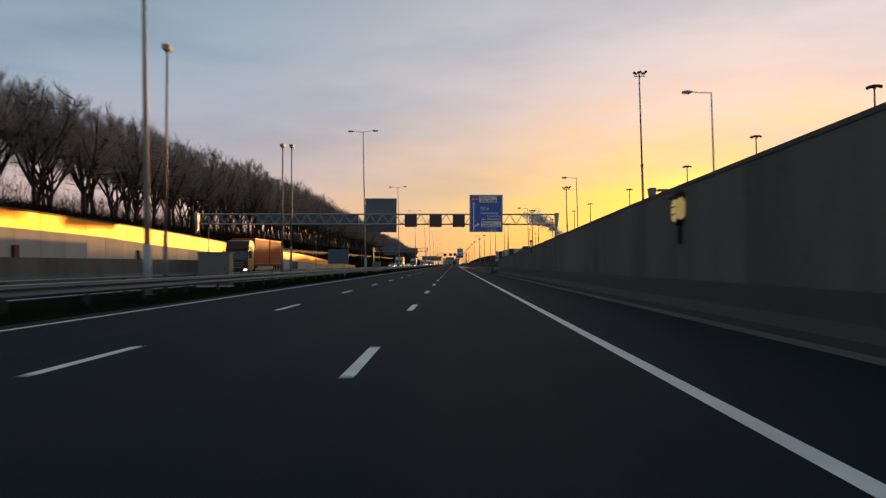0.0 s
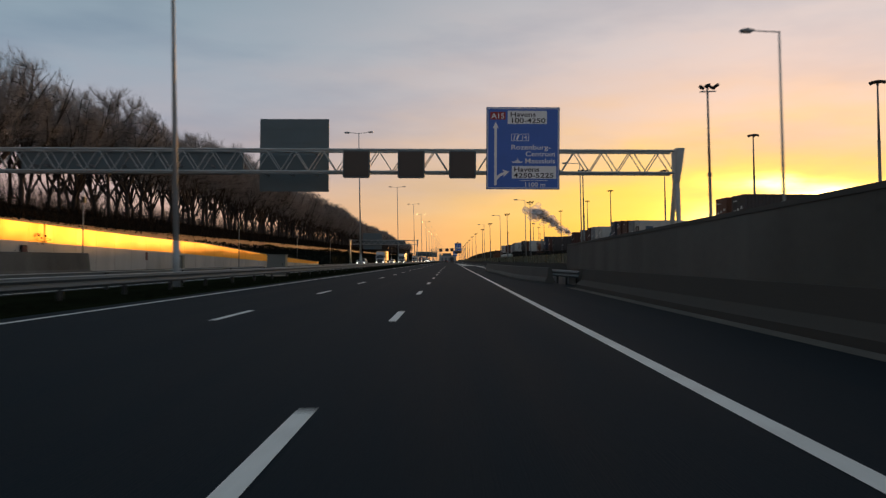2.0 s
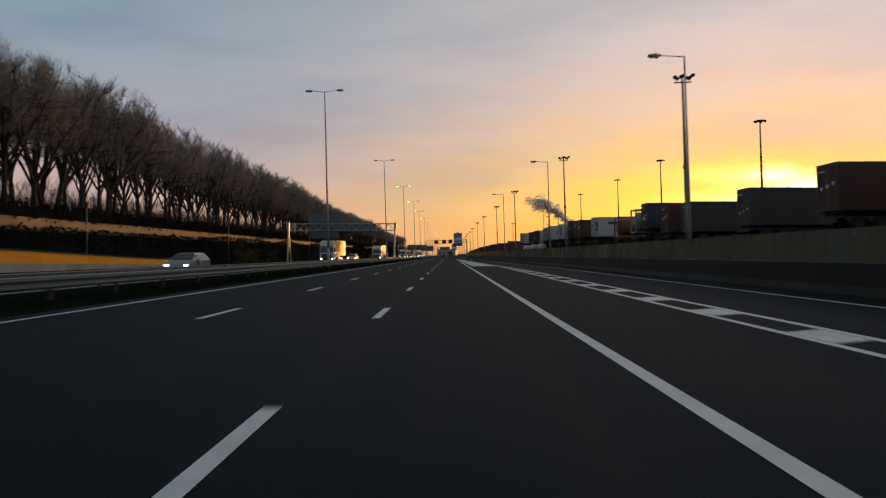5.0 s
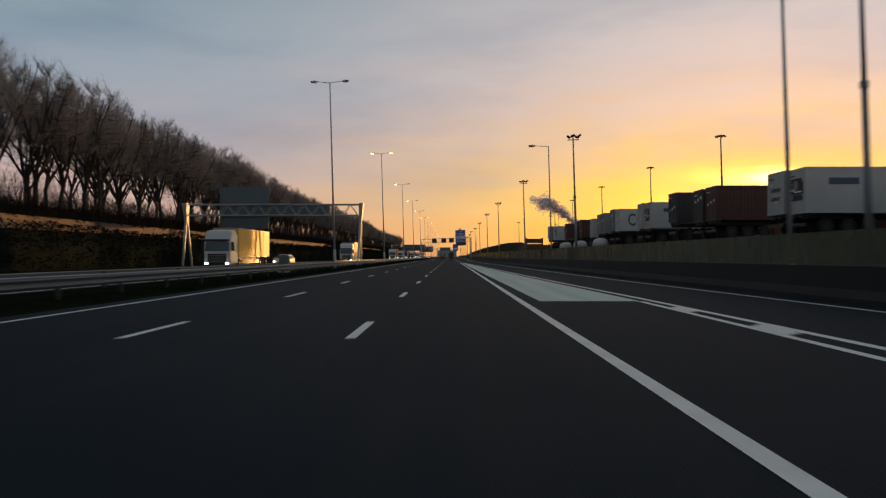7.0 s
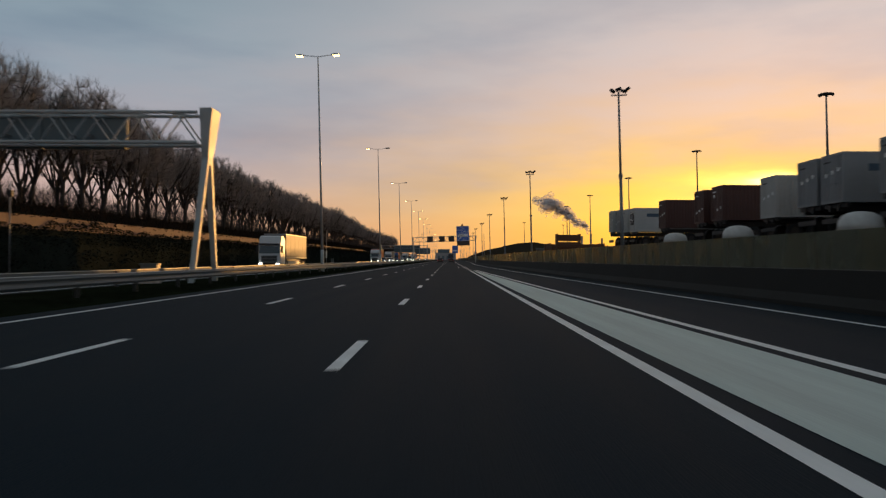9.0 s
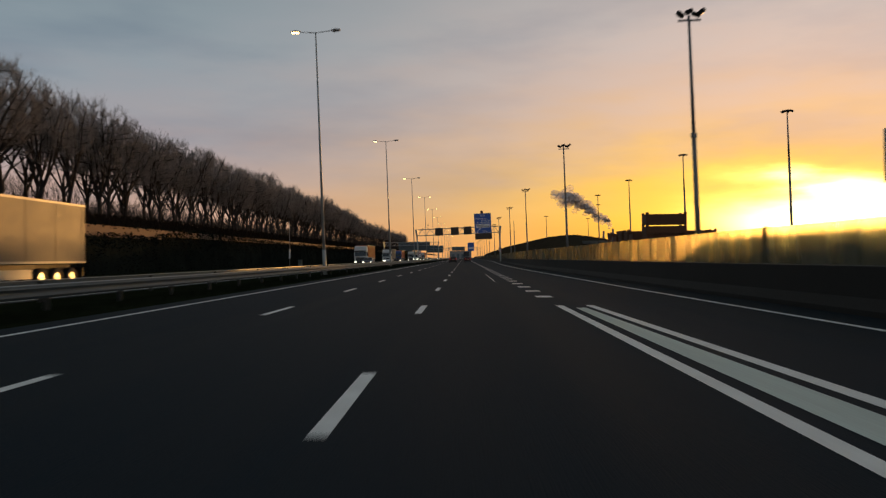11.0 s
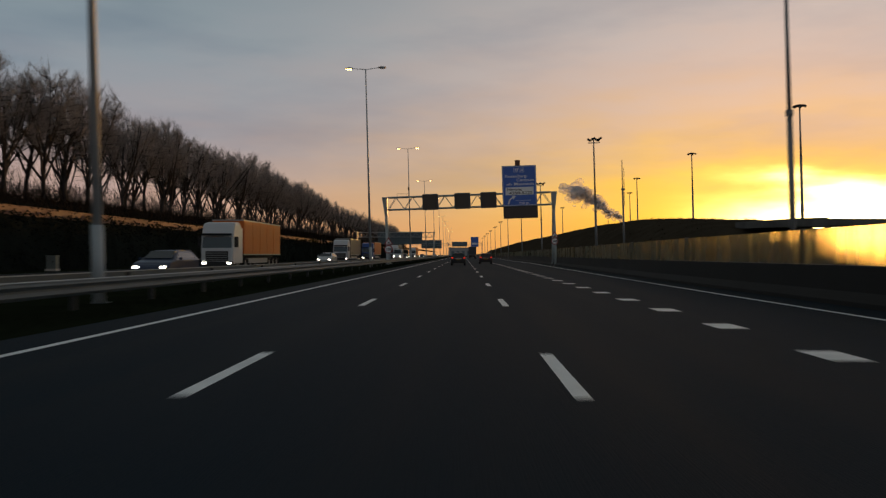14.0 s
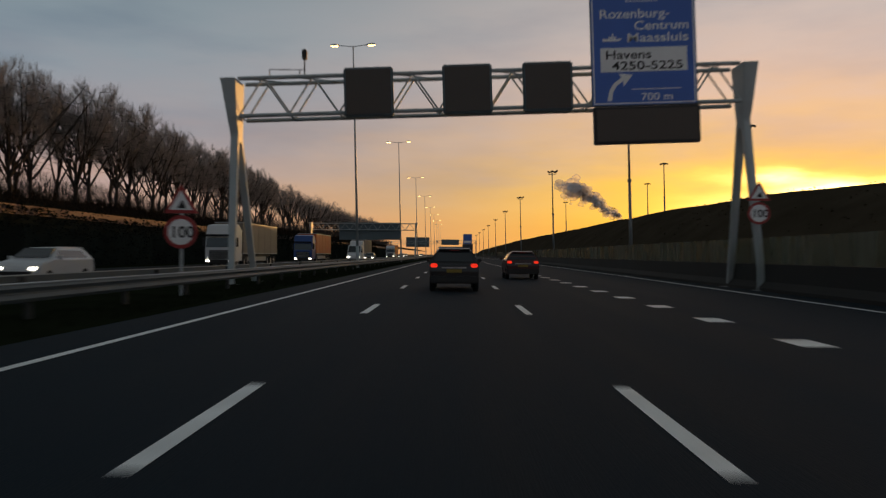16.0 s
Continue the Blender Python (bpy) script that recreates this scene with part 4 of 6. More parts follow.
for z in (6.9, 7.9, 8.9, 9.9, 10.9):
    part("stiffener", Shape().box(-14.2, -9.35, G1 + 2.375, G1 + 2.4, z, z + 0.09), SIGN_BACK, sb)
for xx in (-13.6, -11.8, -10.0):
    part("bracket", Shape().box(xx - 0.05, xx + 0.05, G1 + 0.5, G1 + 2.38, 7.4, 7.5).box(xx - 0.05, xx + 0.05, G1 + 0.5, G1 + 2.38, 8.95, 9.05), GALV_DK, sb)
YS = G1 - 0.75
sa = thing("road_sign", "large blue motorway direction sign with white lettering", "road sign")
panel_board(sa, 2.36, 7.5, 6.22, 12.0, YS, SIGN_BLUE)
YF = YS - 0.043
border(sa, 2.44, 7.42, 6.30, 11.92, YF, 0.05)
flat(sa, "number_field", [(2.62, 11.12), (3.70, 11.12), (3.70, 11.66), (2.62, 11.66)], YF, SIGN_RED)
lettering("A15", 0.50, 2.70, YF - 0.008, 11.20, SIGN_WHITE, sa, 0.006, width=0.92)
flat(sa, "white_field", [(3.85, 10.82), (6.6, 10.82), (6.6, 11.74), (3.85, 11.74)], YF, SIGN_WHITE)
lettering("Havens", 0.46, 4.02, YF - 0.008, 11.33, SIGN_BLACK, sa, 0.006, width=1.75)
lettering("100-4250", 0.46, 4.02, YF - 0.008, 10.90, SIGN_BLACK, sa, 0.006, width=2.35)
exit_badge(sa, 4.1, 9.62, YF)
lettering("Rozenburg-", 0.48, 4.08, YF - 0.002, 9.02, SIGN_WHITE, sa, 0.006, width=2.75)
lettering("Centrum", 0.48, 5.10, YF - 0.002, 8.55, SIGN_WHITE, sa, 0.006, width=2.05)
ferry(sa, 4.2, 8.08, YF)
lettering("Maassluis", 0.48, 5.05, YF - 0.002, 8.06, SIGN_WHITE, sa, 0.006, width=2.1)
flat(sa, "white_field", [(4.16, 6.98), (7.26, 6.98), (7.26, 7.86), (4.16, 7.86)], YF, SIGN_WHITE)
lettering("Havens", 0.46, 4.28, YF - 0.008, 7.47, SIGN_BLACK, sa, 0.006, width=1.75)
lettering("4250-5225", 0.46, 4.28, YF - 0.008, 7.05, SIGN_BLACK, sa, 0.006, width=2.8)
flat(sa, "underline", [(4.7, 6.83), (6.7, 6.83), (6.7, 6.86), (4.7, 6.86)], YF, SIGN_WHITE)
lettering("1100 m", 0.42, 5.0, YF - 0.002, 6.42, SIGN_WHITE, sa, 0.004, width=1.4)
flat(sa, "arrow", [(2.92, 6.5), (3.10, 6.5), (3.10, 10.55), (3.22, 10.5), (3.01, 10.98), (2.80, 10.5), (2.92, 10.55)], YF, SIGN_WHITE)
flat(sa, "arrow", [(3.10, 6.85), (3.35, 7.12), (3.62, 7.26), (3.56, 7.08), (3.98, 7.46), (3.50, 7.62), (3.60, 7.44), (3.28, 7.30), (3.10, 7.15)], YF - 0.004, SIGN_WHITE)

# portal over the parallel road behind the ramp wall
ob = thing("sign_gantry", "dark lattice gantry over the parallel road", "gantry", pose(0, 83, 0))
truss(ob, 20.8, 44, 7.7, 8.9, material=GALV_DK)
gantry_leg(ob, 20.6, 7.7, 8.9, -1, GALV_DK)
gantry_leg(ob, 44.2, 7.7, 8.9, 1, GALV_DK)
matrix_sign(23.4, 25.6, 7.3, 9.0, 83, -1)
matrix_sign(27.6, 29.8, 7.3, 9.0, 83, -1)

G2 = 542.2
TILT = pose(0.28, G2, 0, 0, -2.0, 0)
ob = thing("sign_gantry", "galvanised lattice gantry with three matrix signs", "gantry", TILT)
truss(ob, -11.4, 8.3, 7.08, 8.56)
gantry_leg(ob, -11.55, 7.08, 8.4, -1, base=0.45)
gantry_leg(ob, 8.45, 7.08, 8.4, 1, base=-0.3)
for x0 in (-7.2, -3.35, -0.22):
    matrix_sign(x0, x0 + 1.93, 6.86, 8.78, 0, at=TILT)
YS = -0.75
YF = YS - 0.043
sc2 = thing("road_sign", "tall blue exit sign with white lettering", "road sign", TILT @ Matrix.Translation((0, 0, -0.12)))
panel_board(sc2, 2.45, 6.55, 7.1, 11.95, YS, SIGN_BLUE)
border(sc2, 2.52, 6.48, 7.17, 11.88, YF, 0.05)
part("top_box", Shape().box(4.05, 4.65, YS - 0.1, YS + 0.2, 11.96, 12.6), mat("rusty_box", (0.16, 0.07, 0.04), 0.7), sc2, "rusty brown box on the top edge")
exit_badge(sc2, 3.85, 11.15, YF)
lettering("Rozenburg-", 0.48, 2.80, YF - 0.002, 10.52, SIGN_WHITE, sc2, 0.006, width=2.7)
lettering("Centrum", 0.48, 4.15, YF - 0.002, 10.05, SIGN_WHITE, sc2, 0.006, width=2.1)
ferry(sc2, 2.95, 9.62, YF)
lettering("Maassluis", 0.48, 3.85, YF - 0.002, 9.58, SIGN_WHITE, sc2, 0.006, width=2.35)
flat(sc2, "white_field", [(2.82, 8.42), (6.18, 8.42), (6.18, 9.36), (2.82, 9.36)], YF, SIGN_WHITE)
lettering("Havens", 0.46, 3.0, YF - 0.008, 8.93, SIGN_BLACK, sc2, 0.006, width=1.75)
lettering("4250-5225", 0.46, 3.25, YF - 0.008, 8.50, SIGN_BLACK, sc2, 0.006, width=2.75)
flat(sc2, "arrow", [(3.05, 7.3), (3.22, 7.3), (3.27, 7.62), (3.42, 7.88), (3.66, 8.05), (3.70, 7.86), (4.05, 8.30), (3.52, 8.36), (3.60, 8.19), (3.30, 7.98), (3.12, 7.68)], YF, SIGN_WHITE)
flat(sc2, "underline", [(4.0, 7.72), (5.9, 7.72), (5.9, 7.75), (4.0, 7.75)], YF, SIGN_WHITE)
lettering("700 m", 0.40, 4.35, YF - 0.002, 7.30, SIGN_WHITE, sc2, 0.004, width=1.2)
lm = thing("matrix_sign", "dark rectangular message panel below the blue sign", "matrix sign", TILT @ Matrix.Translation((0, 0, -0.12)))
part("housing", Shape().box(2.5, 6.6, YS - 0.12, YS + 0.2, 5.62, 7.06), SIGN_BLACK, lm, bev=0.03)
part("display", Shape().box(2.6, 6.5, YS - 0.135, YS - 0.125, 5.72, 6.96), VMS_FACE, lm)
cm = thing("traffic_camera", "small traffic camera on a bracket above the gantry", "camera", pose(-8.9, G2, 8.30))
part("rail", Shape().tube((-1.4, 0, 0), (-1.4, 0, 0.35), 0.02, n=6).tube((-1.4, 0, 0.35), (0.05, 0, 0.35), 0.02, n=6).tube((-0.2, 0, 0.0), (-0.2, 0, 0.35), 0.02, n=6), GALV_DK, cm)
part("stem", Shape().tube((0, 0, 0), (0, 0, 0.9), 0.03, n=8), GALV_DK, cm)
part("camera", Shape().box(-0.09, 0.09, -0.14, 0.14, 0.75, 1.15), PLASTIC, cm, bev=0.03)


def speed_sign(x, y, z, r, post_top, label):
    """Round speed sign with a triangular warning sign above it."""
    ob = thing("speed_sign", label, "road sign", pose(x, y, 0))
    part("post", Shape().tube((0, 0.06, 0.05), (0, 0.06, post_top), 0.045, n=8), GALV, ob)
    n = 28
    circ = lambda q: [(q * math.cos(2 * math.pi * k / n), z + q * math.sin(2 * math.pi * k / n)) for k in range(n)]
    part("disc", Shape().prism(circ(r), "y", -0.012, 0.012), SIGN_RED, ob)
    part("centre", Shape().prism(circ(r * 0.78), "y", -0.018, -0.0125), SIGN_WHITE, ob)
    lettering("100", r * 0.95, -r * 0.66, -0.019, z - r * 0.33, SIGN_BLACK, ob, 0.008, width=r * 1.3)
    zt = z + r * 1.12
    part("triangle", Shape().prism([(-r * 1.02, zt), (r * 1.02, zt), (0, zt + r * 1.75)], "y", -0.012, 0.012), SIGN_RED, ob)
    part("triangle_face", Shape().prism([(-r * 0.70, zt + r * 0.2), (r * 0.70, zt + r * 0.2), (0, zt + r * 1.38)], "y", -0.018, -0.0125), SIGN_WHITE, ob)
    flat(ob, "pictogram", [(-r * 0.25, zt + r * 0.3), (r * 0.3, zt + r * 0.3), (r * 0.1, zt + r * 0.8)], -0.018, SIGN_BLACK)


speed_sign(-10.4, 532.6, 1.85, 0.46, 3.1, "round speed sign under a red warning triangle on the median")
speed_sign(8.55, 540.4, 2.9, 0.42, 4.0, "round speed sign under a red warning triangle by the screen")


def back_gantry(y, x0, x1, boards, boxes):
    ob = thing("sign_gantry", "galvanised lattice gantry over the opposite carriageway", "gantry", pose(0, y, 0))
    truss(ob, x0 + 0.2, x1 - 0.2, 6.55, 7.95)
    gantry_leg(ob, x1, 6.55, 7.95, 1)
    gantry_leg(ob, x0, 6.55, 7.95, -1)
    for a, b, z0, z1 in boards:
        q = thing("road_sign", "dark sign board seen from behind", "road sign")
        part("board", Shape().box(a, b, y + 0.7, y + 0.78, z0, z1), SIGN_BACK, q, bev=0.015)
        for z in np.linspace(z0 + 0.4, z1 - 0.5, 4):
            part("stiffener", Shape().box(a + 0.15, b - 0.15, y + 0.62, y + 0.7, z, z + 0.09), SIGN_BACK, q)
    for a, b in boxes:
        matrix_sign(a, b, 6.4, 7.95, y, 1, "grey housing of a matrix sign seen from behind")


back_gantry(327.4, -33.8, -11.45, [(-29.8, -23.4, 4.9, 10.3)], [(-23.38, -19.42), (-19.4, -15.4)])
back_gantry(680.0, -34.0, -11.2, [(-28.0, -14.6, 4.4, 8.2)], [])
back_gantry(905.0, -34.0, -11.2, [(-27.0, -15.0, 5.0, 10.0)], [])
# next gantry ahead
ob = thing("sign_gantry", "distant lattice gantry over the main carriageway", "gantry", pose(0, 930, 0))
truss(ob, -11.4, 9.3, 7.3, 8.8, bay=2.6)
gantry_leg(ob, -11.5, 7.3, 8.8, -1)
gantry_leg(ob, 9.4, 7.3, 8.8, 1)
q = thing("road_sign", "distant blue direction sign on the next gantry", "road sign")
panel_board(q, 2.6, 7.4, 6.2, 12.4, 929.2, SIGN_BLUE)
flat(q, "white_field", [(3.2, 7.6), (6.9, 7.6), (6.9, 8.8), (3.2, 8.8)], 929.15, SIGN_WHITE)
q = thing("road_sign", "distant wide dark sign board over the road", "road sign")
panel_board(q, -9.2, 0.4, 6.4, 9.4, 929.2, SIGN_BACK)

# ---------------------------------------------------------------- wall lamps, cabinets and median furniture
for y, z, k in ((24.6, 2.75, 1.0), (64.4, 2.80, 0.72)):
    ob = thing("wall_lamp", "round yellow lamp in a dark frame on the ramp wall", "lamp", pose(6.1, y, z) @ Matrix.Scale(k, 4), "lamps on the ramp wall")
    part("bracket_post", Shape().box(-0.08, 0.02, -0.11, 0.11, -0.95, -0.25), PLASTIC, ob, bev=0.02)
    ring = lambda a, b: [(a * math.cos(t), b * math.sin(t)) for t in np.linspace(0, 2 * math.pi, 20, endpoint=False)]
    part("housing", Shape().prism(ring(0.34, 0.44), "x", -0.14, 0.02), PLASTIC, ob)
    part("hood", Shape().prism([(-0.36, 0.30), (0.36, 0.30), (0.36, 0.47), (-0.36, 0.47)], "x", -0.24, 0.02), PLASTIC, ob, bev=0.02)
    part("diffuser", Shape().prism([(-0.10 + u, w) for u, w in ring(0.14, 0.30)], "y", -0.40, -0.345), WALL_LAMP, ob, "glowing yellow diffuser")
    part("diffuser", Shape().prism([(u, w - 0.04) for u, w in ring(0.26, 0.31)], "x", -0.17, -0.141), WALL_LAMP, ob)
    for zz in (-0.14, 0.06):
        part("guard_bar", Shape().box(-0.19, -0.171, -0.30, 0.30, zz - 0.015, zz + 0.015), PLASTIC, ob)


CABINET = mat("grey_green_cabinet", (0.15, 0.17, 0.155), 0.5, 0.0, 0.15, 1.5, 20, 0.05)


def cabinet(x, y, w, d, h, label, z=0.06):
    ob = thing("roadside_cabinet", label, "cabinet", pose(x, y, z), "roadside cabinets")
    part("plinth", Shape().box(-w / 2 - 0.04, w / 2 + 0.04, -d / 2 - 0.04, d / 2 + 0.04, -0.1, 0.12), CONC, ob)
    part("body", Shape().box(-w / 2, w / 2, -d / 2, d / 2, 0.12, h - 0.06), CABINET, ob, bev=0.02)
    part("roof", Shape().box(-w / 2 - 0.05, w / 2 + 0.05, -d / 2 - 0.05, d / 2 + 0.05, h - 0.06, h), CABINET, ob, bev=0.015)
    door = part("door", Shape().box(-w / 2 + 0.06, w / 2 - 0.06, -d / 2 - 0.02, -d / 2 - 0.002, 0.2, h - 0.14), CABINET, ob, bev=0.006)
    part("handle", Shape().box(w / 2 - 0.2, w / 2 - 0.16, -d / 2 - 0.05, -d / 2 - 0.02, h * 0.5, h * 0.5 + 0.16), PLASTIC, door)


cabinet(-11.9, 41.5, 1.55, 0.7, 1.75, "grey steel roadside cabinet on the median")
cabinet(-11.9, 121, 1.25, 0.7, 1.5, "grey steel roadside cabinet on the median")
cabinet(-11.8, 284, 0.7, 0.5, 1.2, "small grey roadside cabinet beside the guard rail")
cabinet(-13.4, 326, 0.7, 0.5, 0.9, "grey steel cabinet at the gantry foot")
cabinet(-32.5, 505, 0.7, 0.5, 1.1, "pale roadside cabinet below the ivy")
cabinet(-32.5, 160, 1.2, 0.7, 1.6, "pale roadside cabinet below the wall")
ob = thing("road_sign", "small blue-grey sign board seen from behind", "road sign", pose(-11.0, 76, 0))
part("board", Shape().box(-0.98, 0.98, -0.02, 0.02, 1.25, 2.62), mat("blue_grey_board", (0.07, 0.11, 0.16), 0.5, 0.1), ob, bev=0.01)
part("post", Shape().tube((-0.6, 0.06, 0), (-0.6, 0.06, 2.5), 0.04, n=8), GALV, ob)
part("post", Shape().tube((0.6, 0.06, 0), (0.6, 0.06, 2.5), 0.04, n=8), GALV, ob)
ob = thing("marker_post", "slim post with a white and red reflector", "marker post", pose(-33.2, 499, 0))
part("post", Shape().tube((0, 0, 0), (0, 0, 8.5), 0.06, 0.05, 8), GALV_DK, ob)
part("reflector", Shape().box(-0.14, 0.14, -0.09, 0.09, 1.4, 3.2), SIGN_WHITE, ob, bev=0.02)
for x, y, h in ((-33.6, 190, 7.2), (-33.6, 236, 7.0), (-33.6, 282, 7.0), (-33.6, 350, 7.0), (-33.4, 138, 7.5), (-33.6, 108, 7.4)):
    ob = thing("camera_mast", "thin grey pole in front of the retaining wall", "mast", pose(x, y, 0), "poles by the wall")
    part("pole", Shape().tube((0, 0, 0), (0, 0, h), 0.07, 0.05, 8), GALV_DK, ob, smooth=True)
    part("box", Shape().box(-0.18, 0.18, -0.12, 0.12, h - 1.2, h - 0.7), PLASTIC, ob, bev=0.02)
for y, z in ((131, 1.2), (156, 1.0), (118, 1.3), (64, 1.6), (88, 1.6), (174, 0.9)):
    ob = thing("wall_hatch", "small dark niche box on the concrete wall", "wall box", pose(-35.0, y, z), "niche boxes")
    part("body", Shape().box(0, 0.22, -0.4, 0.4, 0, 1.1), PLASTIC, ob, bev=0.02)
    part("lid", Shape().box(0.22, 0.25, -0.34, 0.34, 0.08, 1.0), mat("rust_brown_paint", (0.12, 0.04, 0.03), 0.7), ob)

# ---------------------------------------------------------------- container yard
YARD_Z = 2.6
s = Shape()
rows = []
YARD_LOW = 0.9
YARD_TOP = [(90, YARD_Z), (400, YARD_Z), (405, YARD_LOW), (1500, YARD_LOW)]
for yy in np.arange(90, 1001, 5.0):
    yz = along(YARD_TOP, yy)
    o = max(0.0, along(SCREEN_X, yy) - 8.0)
    rows.append([(x + o * (1 if x < 20 else 0), yy, z) for x, z in ((10.5, -0.04), (13.5, min(0.6, yz * 0.4)), (17.5, yz - 0.1), (19.5, yz), (140, yz), (170, -0.05))])
n = len(rows[0])
s.add([p for r in rows for p in r], [(j * n + k, j * n + k + 1, (j + 1) * n + k + 1, (j + 1) * n + k) for j in range(len(rows) - 1) for k in range(n - 1)])
structure("yard_ground", s, mat("yard_paving", (0.05, 0.048, 0.045), 0.9, 0, 0.25, 0.15, 8, 0.2), "raised dark paving of the container yard", "yard")

CW, CL, CH = 2.44, 12.2, 2.75
CCOL = {"white": (0.50, 0.50, 0.48), "grey": (0.27, 0.28, 0.29), "navy": (0.035, 0.045, 0.075), "red": (0.080, 0.030, 0.023), "rust": (0.16, 0.06, 0.03), "dark": (0.05, 0.045, 0.045)}


def corrugated(x0, x1, z0, z1, y, depth, pitch):
    """A corrugated sheet in the xz plane, closed at the back."""
    xs, out = [], []
    x, k = x0, 0
    pts = []
    while x < x1:
        for f, d in ((0.0, 0.0), (0.25, depth), (0.5, depth), (0.75, 0.0)):
            if x + f * pitch <= x1:
                pts.append((x + f * pitch, y + d))
        x += pitch
    pts.append((x1, y))
    sh = Shape()
    m = len(pts)
    sh.add([(px, py, z) for z in (z0, z1) for px, py in pts], [(k, k + 1, m + k + 1, m + k) for k in range(m - 1)])
    return sh


def container_meshes():
    """Long side along x, doors at the low end of x."""
    me = {}
    f = Shape()
    for z in (0.0, CH - 0.14):
        for yy in (0.0, CW - 0.12):
            f.box(0, CL, yy, yy + 0.12, z, z + 0.14)
        for xx in (0.0, CL - 0.14):
            f.box(xx, xx + 0.14, 0.12, CW - 0.12, z, z + 0.14)
    for xx in (0.0, CL - 0.16):
        for yy in (0.0, CW - 0.16):
            f.box(xx, xx + 0.16, yy, yy + 0.16, 0.14, CH - 0.14)
    me["frame"] = f.mesh("frame")
    sd = Shape()
    c = corrugated(0.16, CL - 0.16, 0.14, CH - 0.14, 0.03, 0.045, 0.28)
    sd.add(c.v, c.f)
    me["side"] = sd.mesh("side")
    c2 = Shape()
    c2.add([(x, CW - y, z) for x, y, z in c.v], c.f)
    me["side_far"] = c2.mesh("side")
    me["side_flat"] = Shape().box(0.16, CL - 0.16, 0.02, 0.05, 0.14, CH - 0.14).mesh("side")
    me["roof"] = Shape().box(0.1, CL - 0.1, 0.1, CW - 0.1, CH - 0.06, CH - 0.02).mesh("roof")
    me["door"] = Shape().box(0.03, 0.09, 0.17, CW / 2 - 0.01, 0.15, CH - 0.15).mesh("door", bev=0.01)
    lb = Shape()
    for yy in (0.38, 0.82):
        lb.tube((0.0, yy, 0.1), (0.0, yy, CH - 0.1), 0.022, n=6)
        for zz in (0.4, 1.0, 1.9, 2.4):
            lb.box(-0.02, 0.05, yy - 0.06, yy + 0.06, zz, zz + 0.07)
        lb.box(-0.03, 0.0, yy, yy + 0.34, 1.12, 1.17)
    me["lock_rod"] = lb.mesh("lock_rod")
    me["front"] = Shape().box(CL - 0.1, CL - 0.06, 0.16, CW - 0.16, 0.14, CH - 0.14).mesh("front")
    me["floor"] = Shape().box(0.1, CL - 0.1, 0.1, CW - 0.1, 0.05, 0.11).mesh("floor")
    return me


CM = container_meshes()
wheel_tyre = Shape().rings([[(r * math.cos(a), w, r * math.sin(a)) for a in np.linspace(0, 2 * math.pi, 18, endpoint=False)] for w, r in ((-0.14, 0.30), (-0.15, 0.46), (-0.10, 0.50), (0.10, 0.50), (0.15, 0.46), (0.14, 0.30))], cap=False).mesh("tyre", smooth=True)
wheel_rim = Shape().tube((0, -0.11, 0), (0, 0.11, 0), 0.31, n=16).tube((0, -0.15, 0), (0, 0.15, 0), 0.12, n=10).mesh("rim")
wheel_rim_dark = wheel_rim.copy()


def put_wheel(parent, m, k=1.0, rim=None):
    w = new("wheel")
    w.parent, w.matrix_basis = parent, m @ Matrix.Scale(k, 4)
    part("tyre", wheel_tyre, RUBBER, w)
    part("rim", wheel_rim_dark if rim else wheel_rim, rim or RIM, w)


def meshcopy(key, color):
    k = key + "_" + color
    if k not in MESH_CACHE:
        me = CM[key].copy()
        me.materials.append(mat("container_" + color, CCOL[color], 0.55, 0.05, 0.2, 0.6, 9, 0.12, rnd=0.12, stretch=(1, 1, 0.4)))
        MESH_CACHE[k] = me
    return MESH_CACHE[k]


MESH_CACHE = {}


def cooling_unit(ob):
    """Refrigeration machinery set into the end wall: a dark recess with pale bars, a fan grille and a control box."""
    unit = part("cooling_unit", Shape().prism([(0.35, 0.95), (0.50, 0.80), (CW - 0.50, 0.80), (CW - 0.35, 0.95), (CW - 0.35, 1.95), (CW - 0.55, 2.15), (0.55, 2.15), (0.35, 1.95)], "x", -0.03, 0.035), PLASTIC, ob, "black cooling machinery", bev=0.01)
    part("fan_grille", Shape().tube((-0.045, CW / 2, 1.72), (-0.031, CW / 2, 1.72), 0.30, n=18), GALV_DK, unit)
    part("guard_bar", Shape().prism([(0.42, 1.28), (1.35, 1.28), (1.50, 1.42), (CW - 0.42, 1.42), (CW - 0.42, 1.50), (1.45, 1.50), (1.30, 1.36), (0.42, 1.36)], "x", -0.05, -0.031), SIGN_WHITE, unit)
    part("control_box", Shape().box(-0.08, -0.031, CW - 0.85, CW - 0.48, 0.9, 1.2), STEEL_GREY, unit)


def container(x, y, z, color, reefer=False):
    names = {"white": "white", "grey": "pale grey", "navy": "dark navy", "red": "dark red", "rust": "rust-brown", "dark": "nearly black"}
    ob = thing("shipping_container", f"{names[color]} steel shipping container parked on a trailer chassis", "container", pose(x, y, z), "parked containers")
    for key in ("frame", "side_flat" if reefer else "side", "side_far", "roof", "door", "lock_rod", "front", "floor"):
        part(key.split("_f")[0], meshcopy(key, color), None, ob)
    part("door", meshcopy("door", color), None, ob, at=Matrix.Translation((0, CW, 0)) @ Matrix.Diagonal((1, -1, 1, 1)))
    part("lock_rod", meshcopy("lock_rod", color), None, ob, at=Matrix.Translation((0, CW, 0)) @ Matrix.Diagonal((1, -1, 1, 1)))
    return ob


